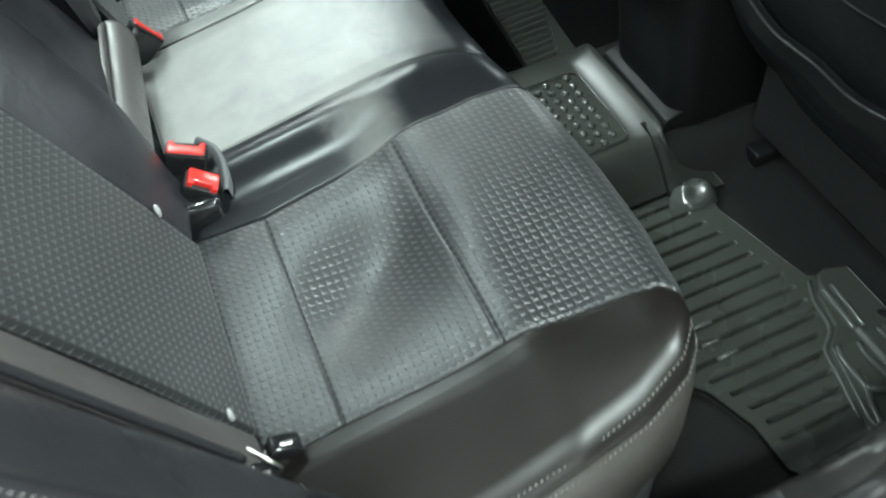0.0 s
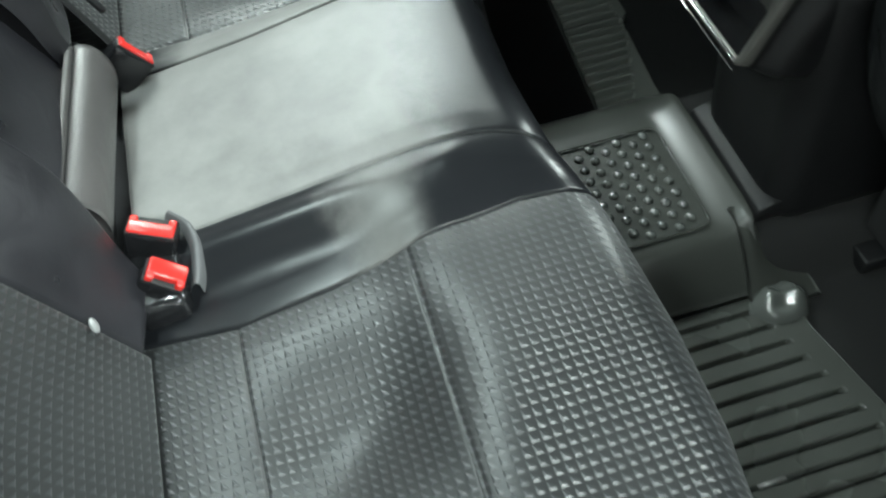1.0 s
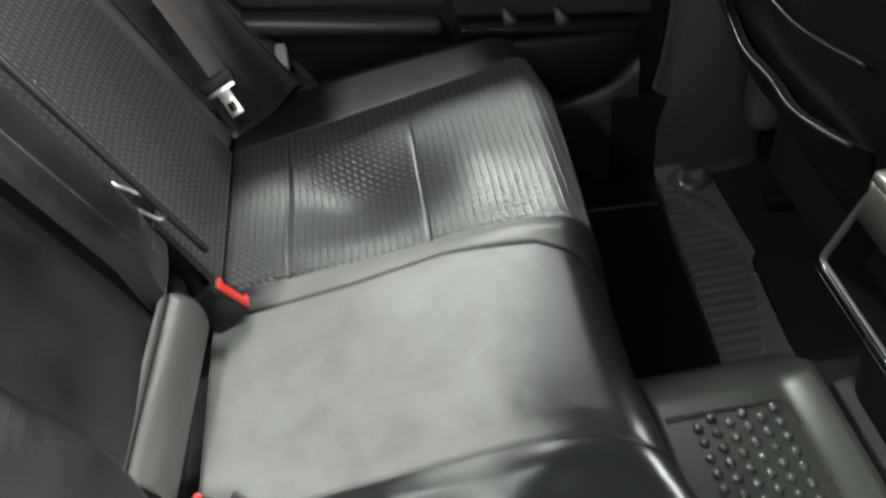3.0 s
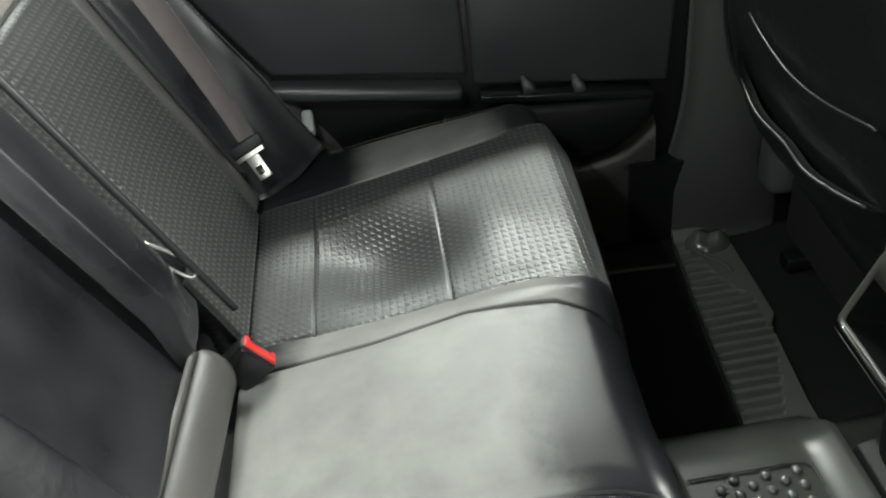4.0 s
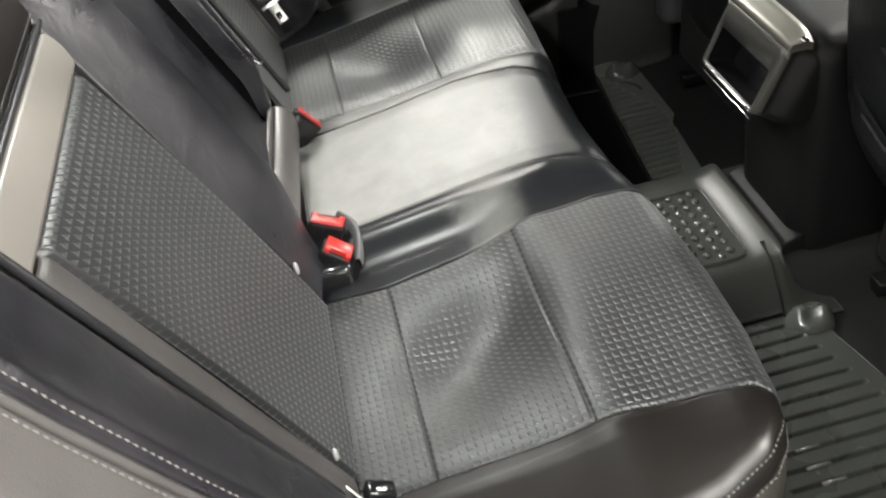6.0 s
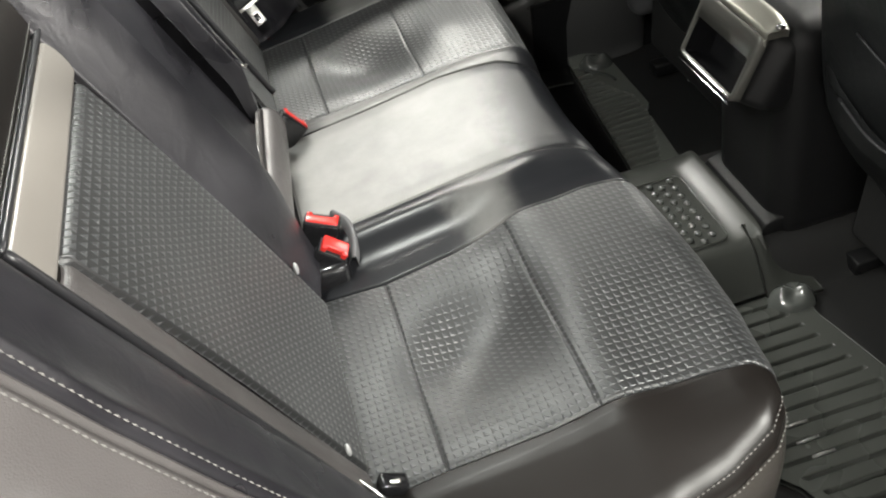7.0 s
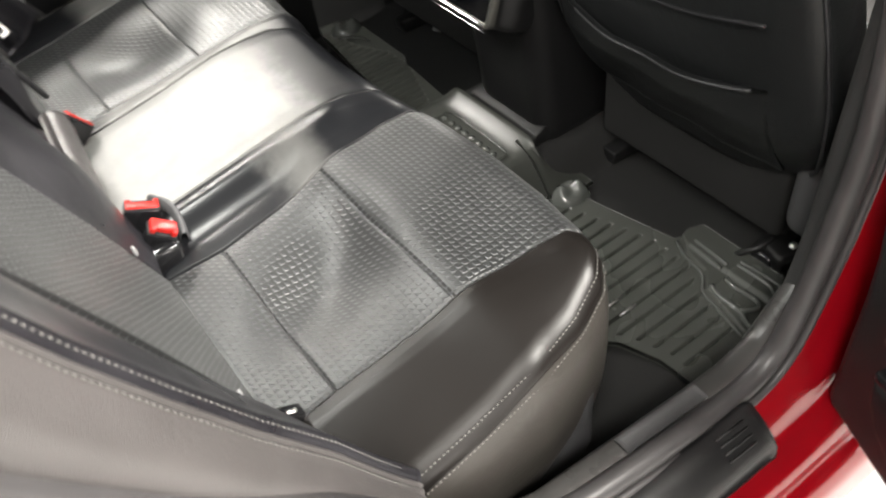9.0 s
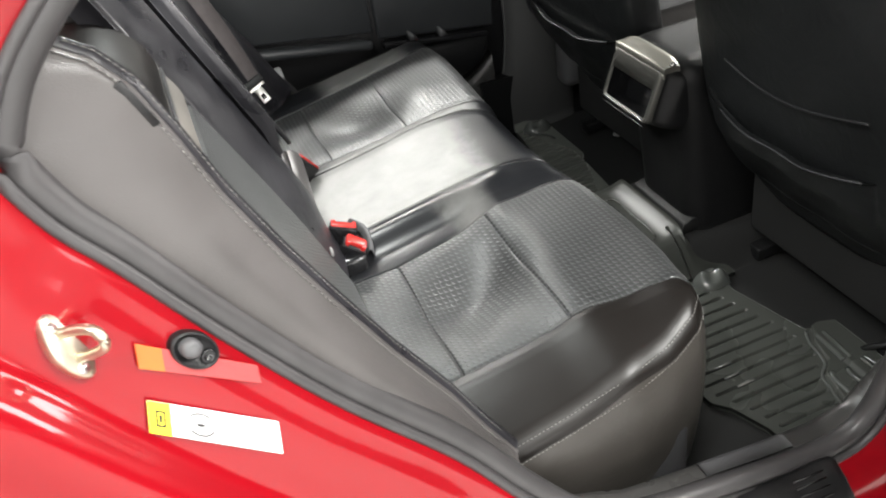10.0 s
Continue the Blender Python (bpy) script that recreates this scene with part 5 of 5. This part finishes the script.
# ---- doors ----


def door(k, angle, label):
    """A rear door: red outer shell, black inner panel with a pull shelf and a map pocket. Built shut, then swung about its hinge."""
    hinge = Vector((0.70, k * 0.872, 0))
    swing = Matrix.Translation(hinge) @ Matrix.Rotation(angle, 4, "Z") @ Matrix.Translation(-hinge)
    ob = thing("rear_door", (0.3, k * 0.8, 0.33), label, "car door", "rear doors")

    def add(name, bm, mat, lab=""):
        if k > 0:
            bmesh.ops.scale(bm, vec=(1, -1, 1), verts=bm.verts)
            bmesh.ops.reverse_faces(bm, faces=bm.faces)
        bmesh.ops.transform(bm, matrix=swing, verts=bm.verts)
        return part(name, bm, mat, ob, lab)

    def slab(outline, y0, y1, bevel):
        bm = bmesh.new()
        vs = [bm.verts.new((x, y0, z)) for x, z in outline]
        f = bm.faces.new(vs)
        r = bmesh.ops.extrude_face_region(bm, geom=[f])
        bmesh.ops.translate(bm, vec=(0, y1 - y0, 0), verts=[g for g in r["geom"] if isinstance(g, bmesh.types.BMVert)])
        bmesh.ops.recalc_face_normals(bm, faces=bm.faces)
        bmesh.ops.bevel(bm, geom=list(bm.edges), offset=bevel, segments=2, affect="EDGES", profile=0.5)
        return bm

    shape = [tuple(p) for p in smooth_path([(0.69, 0.36), (0.30, 0.34), (0.12, 0.40), (0.02, 0.52), (-0.12, 0.72), (-0.28, 0.97), (0.2, 0.97), (0.69, 0.96), (0.695, 0.6), (0.69, 0.36)], 40)[:-1]]
    add("door_shell", slab(shape, -0.885, -0.815, 0.012), RED_PAINT, "glossy red outer shell")
    inner_shape = [(x * 0.97 + 0.01, 0.02 + z * 0.97) for x, z in shape]
    add("inner_panel", slab(inner_shape, -0.812, -0.742, 0.015), PLASTIC, "black plastic inner panel")
    add("door_pocket", slab([(0.22, 0.578), (0.40, 0.580), (0.590, 0.566), (0.585, 0.530), (0.560, 0.492), (0.510, 0.468), (0.44, 0.456), (0.33, 0.452), (0.22, 0.455)], -0.745, -0.698, 0.012), PLASTIC, "moulded map pocket")
    add("arm_ledge", box_bm((0.285, -0.745, 0.584), (0.590, -0.699, 0.600), 0.005, 3, Matrix.Rotation(0.15, 3, "Y")), PLASTIC_SMOOTH, "narrow shiny ledge over the pocket")
    for x in (0.366, 0.453):
        bm = bmesh.new()
        lean_z = 0.600 - 0.15 * (x - 0.4375)
        face = bm.faces.new([bm.verts.new((x + dx, -0.742, lean_z + dz)) for dx, dz in ((-0.004, 0.022), (0.003, 0.022), (0.020, 0.0), (-0.004, 0.0))])
        fin = bmesh.ops.extrude_face_region(bm, geom=[face])
        bmesh.ops.translate(bm, vec=(0, 0.040, 0), verts=[g for g in fin["geom"] if isinstance(g, bmesh.types.BMVert)])
        bmesh.ops.recalc_face_normals(bm, faces=bm.faces)
        add("ledge_fin", bm, GREY_PLASTIC, "small grey fin on the ledge")
    add("lower_rail", box_bm((-0.06, -0.745, 0.642), (0.262, -0.704, 0.668), 0.010, 3, Matrix.Rotation(0.18, 3, "Y")), DOOR_LEATHER, "padded lower edge of the panel")
    add("padded_field", slab([(-0.05, 0.705), (0.272, 0.650), (0.272, 0.95), (-0.20, 0.95)], -0.745, -0.728, 0.008), DOOR_LEATHER, "padded leather field")
    add("padded_field", slab([(0.282, 0.628), (0.62, 0.575), (0.64, 0.95), (0.282, 0.95)], -0.745, -0.728, 0.008), DOOR_LEATHER, "padded leather field")
    return ob


door(-1, radians(68), "open red rear door with a black inner panel and pocket")
door(1, 0.0, "closed rear door with dark padded panels, ledge and pocket")

# ---- plain shell that closes the car ----


def shell(name, lo, hi, mat, label, bevel=0.0):
    tagged(part(name, box_bm(lo, hi, bevel), mat, smooth=False), label, "car body", kind="structure")


# pillar between the doors, with grey cloth-grained trim
for k in (-1, 1):
    P = []
    for z in np.linspace(0.24, 1.40, 32):
        lean = 0.10 * max(0.0, (z - 0.95) / 0.45)
        flare = 0.04 * min(1.0, max(0.0, (0.6 - z) / 0.24)) ** 2
        P.append(smooth_path([(0.652 - flare - lean * 0.2, k * (0.735 - lean * 0.9), z), (0.672 - flare, k * (0.700 - lean), z), (0.74, k * (0.676 - lean), z), (0.83, k * (0.690 - lean), z), (0.85, k * (0.73 - lean), z)], 20))
    P = np.array(P)
    if k > 0:
        P = P[:, ::-1]
    tagged(put("pillar_trim", sheet("pillar_trim", P, (0, k * 0.03, 0)), TRIM_GREY), "grey grained trim of the pillar between the doors", "trim", kind="structure")
P = []
for x in np.linspace(-0.42, 1.20, 30):
    drop = 0.05 * max(0.0, (-0.1 - x) / 0.32) ** 2 + 0.04 * max(0.0, (x - 0.9) / 0.3) ** 2
    P.append(smooth_path([(x, -0.66, 1.385 - drop), (x, -0.60, 1.425 - drop), (x, -0.3, 1.452 - drop), (x, 0, 1.458 - drop), (x, 0.3, 1.452 - drop), (x, 0.60, 1.425 - drop), (x, 0.66, 1.385 - drop)], 30))
tagged(put("headliner", sheet("headliner", np.array(P)[:, ::-1], (0, 0, 0.02)), HEADLINER), "dark grey cloth headliner", "ceiling", kind="structure")
shell("roof", (-0.42, -0.66, 1.485), (1.2, 0.66, 1.51), RED_PAINT, "red roof panel", 0.01)
shell("parcel_shelf", (-1.0, -0.66, 0.97), (-0.30, 0.66, 1.0), FABRIC_PLAIN, "dark cloth parcel shelf behind the rear seat")
shell("rear_bulkhead", (-0.48, -0.69, 0.20), (-0.42, 0.69, 0.97), FABRIC_PLAIN, "dark bulkhead behind the rear seat")
shell("firewall", (1.70, -0.80, 0.2), (1.76, 0.80, 0.95), PLASTIC, "plain dark wall ahead of the front seats")
for k in (-1, 1):
    y0, y1 = sorted((k * 0.74, k * 0.80))
    shell("front_door_panel", (0.84, y0, 0.25), (1.75, y1, 0.95), PLASTIC, "plain dark inner panel of a front door")
    y0, y1 = sorted((k * 0.60, k * 0.70))
    shell("quarter_panel", (-1.0, y0, 0.97), (-0.43, y1, 1.22), TRIM_GREY, "grey trim panel beside the rear window")
    y0, y1 = sorted((k * 0.70, k * 0.86))
    shell("rear_wing", (-1.0, y0, 0.2), (-0.55, y1, 1.0), RED_PAINT, "red rear wing panel", 0.02)
    shell("roof_rail", (0.66, min(k * 0.60, k * 0.70), 1.38), (1.2, max(k * 0.60, k * 0.70), 1.44), TRIM_GREY, "grey trim under the roof edge")
shell("far_roof_rail", (-0.30, 0.64, 1.40), (0.70, 0.70, 1.45), TRIM_GREY, "grey trim over the far window")
shell("far_sill", (0.55, 0.70, 0.22), (1.75, 0.90, 0.42), PLASTIC, "dark sill under the far door")

cap = thing("corner_cap", (-0.01, 0.74, 0.56), "small pale triangular plastic cap at the foot of the door frame", "cap")
part("cap_plate", box_bm((-0.016, 0.690, 0.606), (0.004, 0.735, 0.630), 0.006, 2, Matrix.Rotation(0.5, 3, "X")), TRIM_PALE, cap)

roof_lamp = thing("roof_lamp", (-0.13, 0, 1.452), "small lit roof lamp in the headliner", "lamp")
part("lamp_bezel", box_bm((-0.185, -0.095, 1.436), (-0.075, 0.095, 1.458), 0.006, 2), TRIM_PALE, roof_lamp)
part("lamp_lens", box_bm((-0.168, -0.070, 1.428), (-0.092, 0.070, 1.440), 0.004, 2), WHITE_LABEL, roof_lamp, "clear white lens")
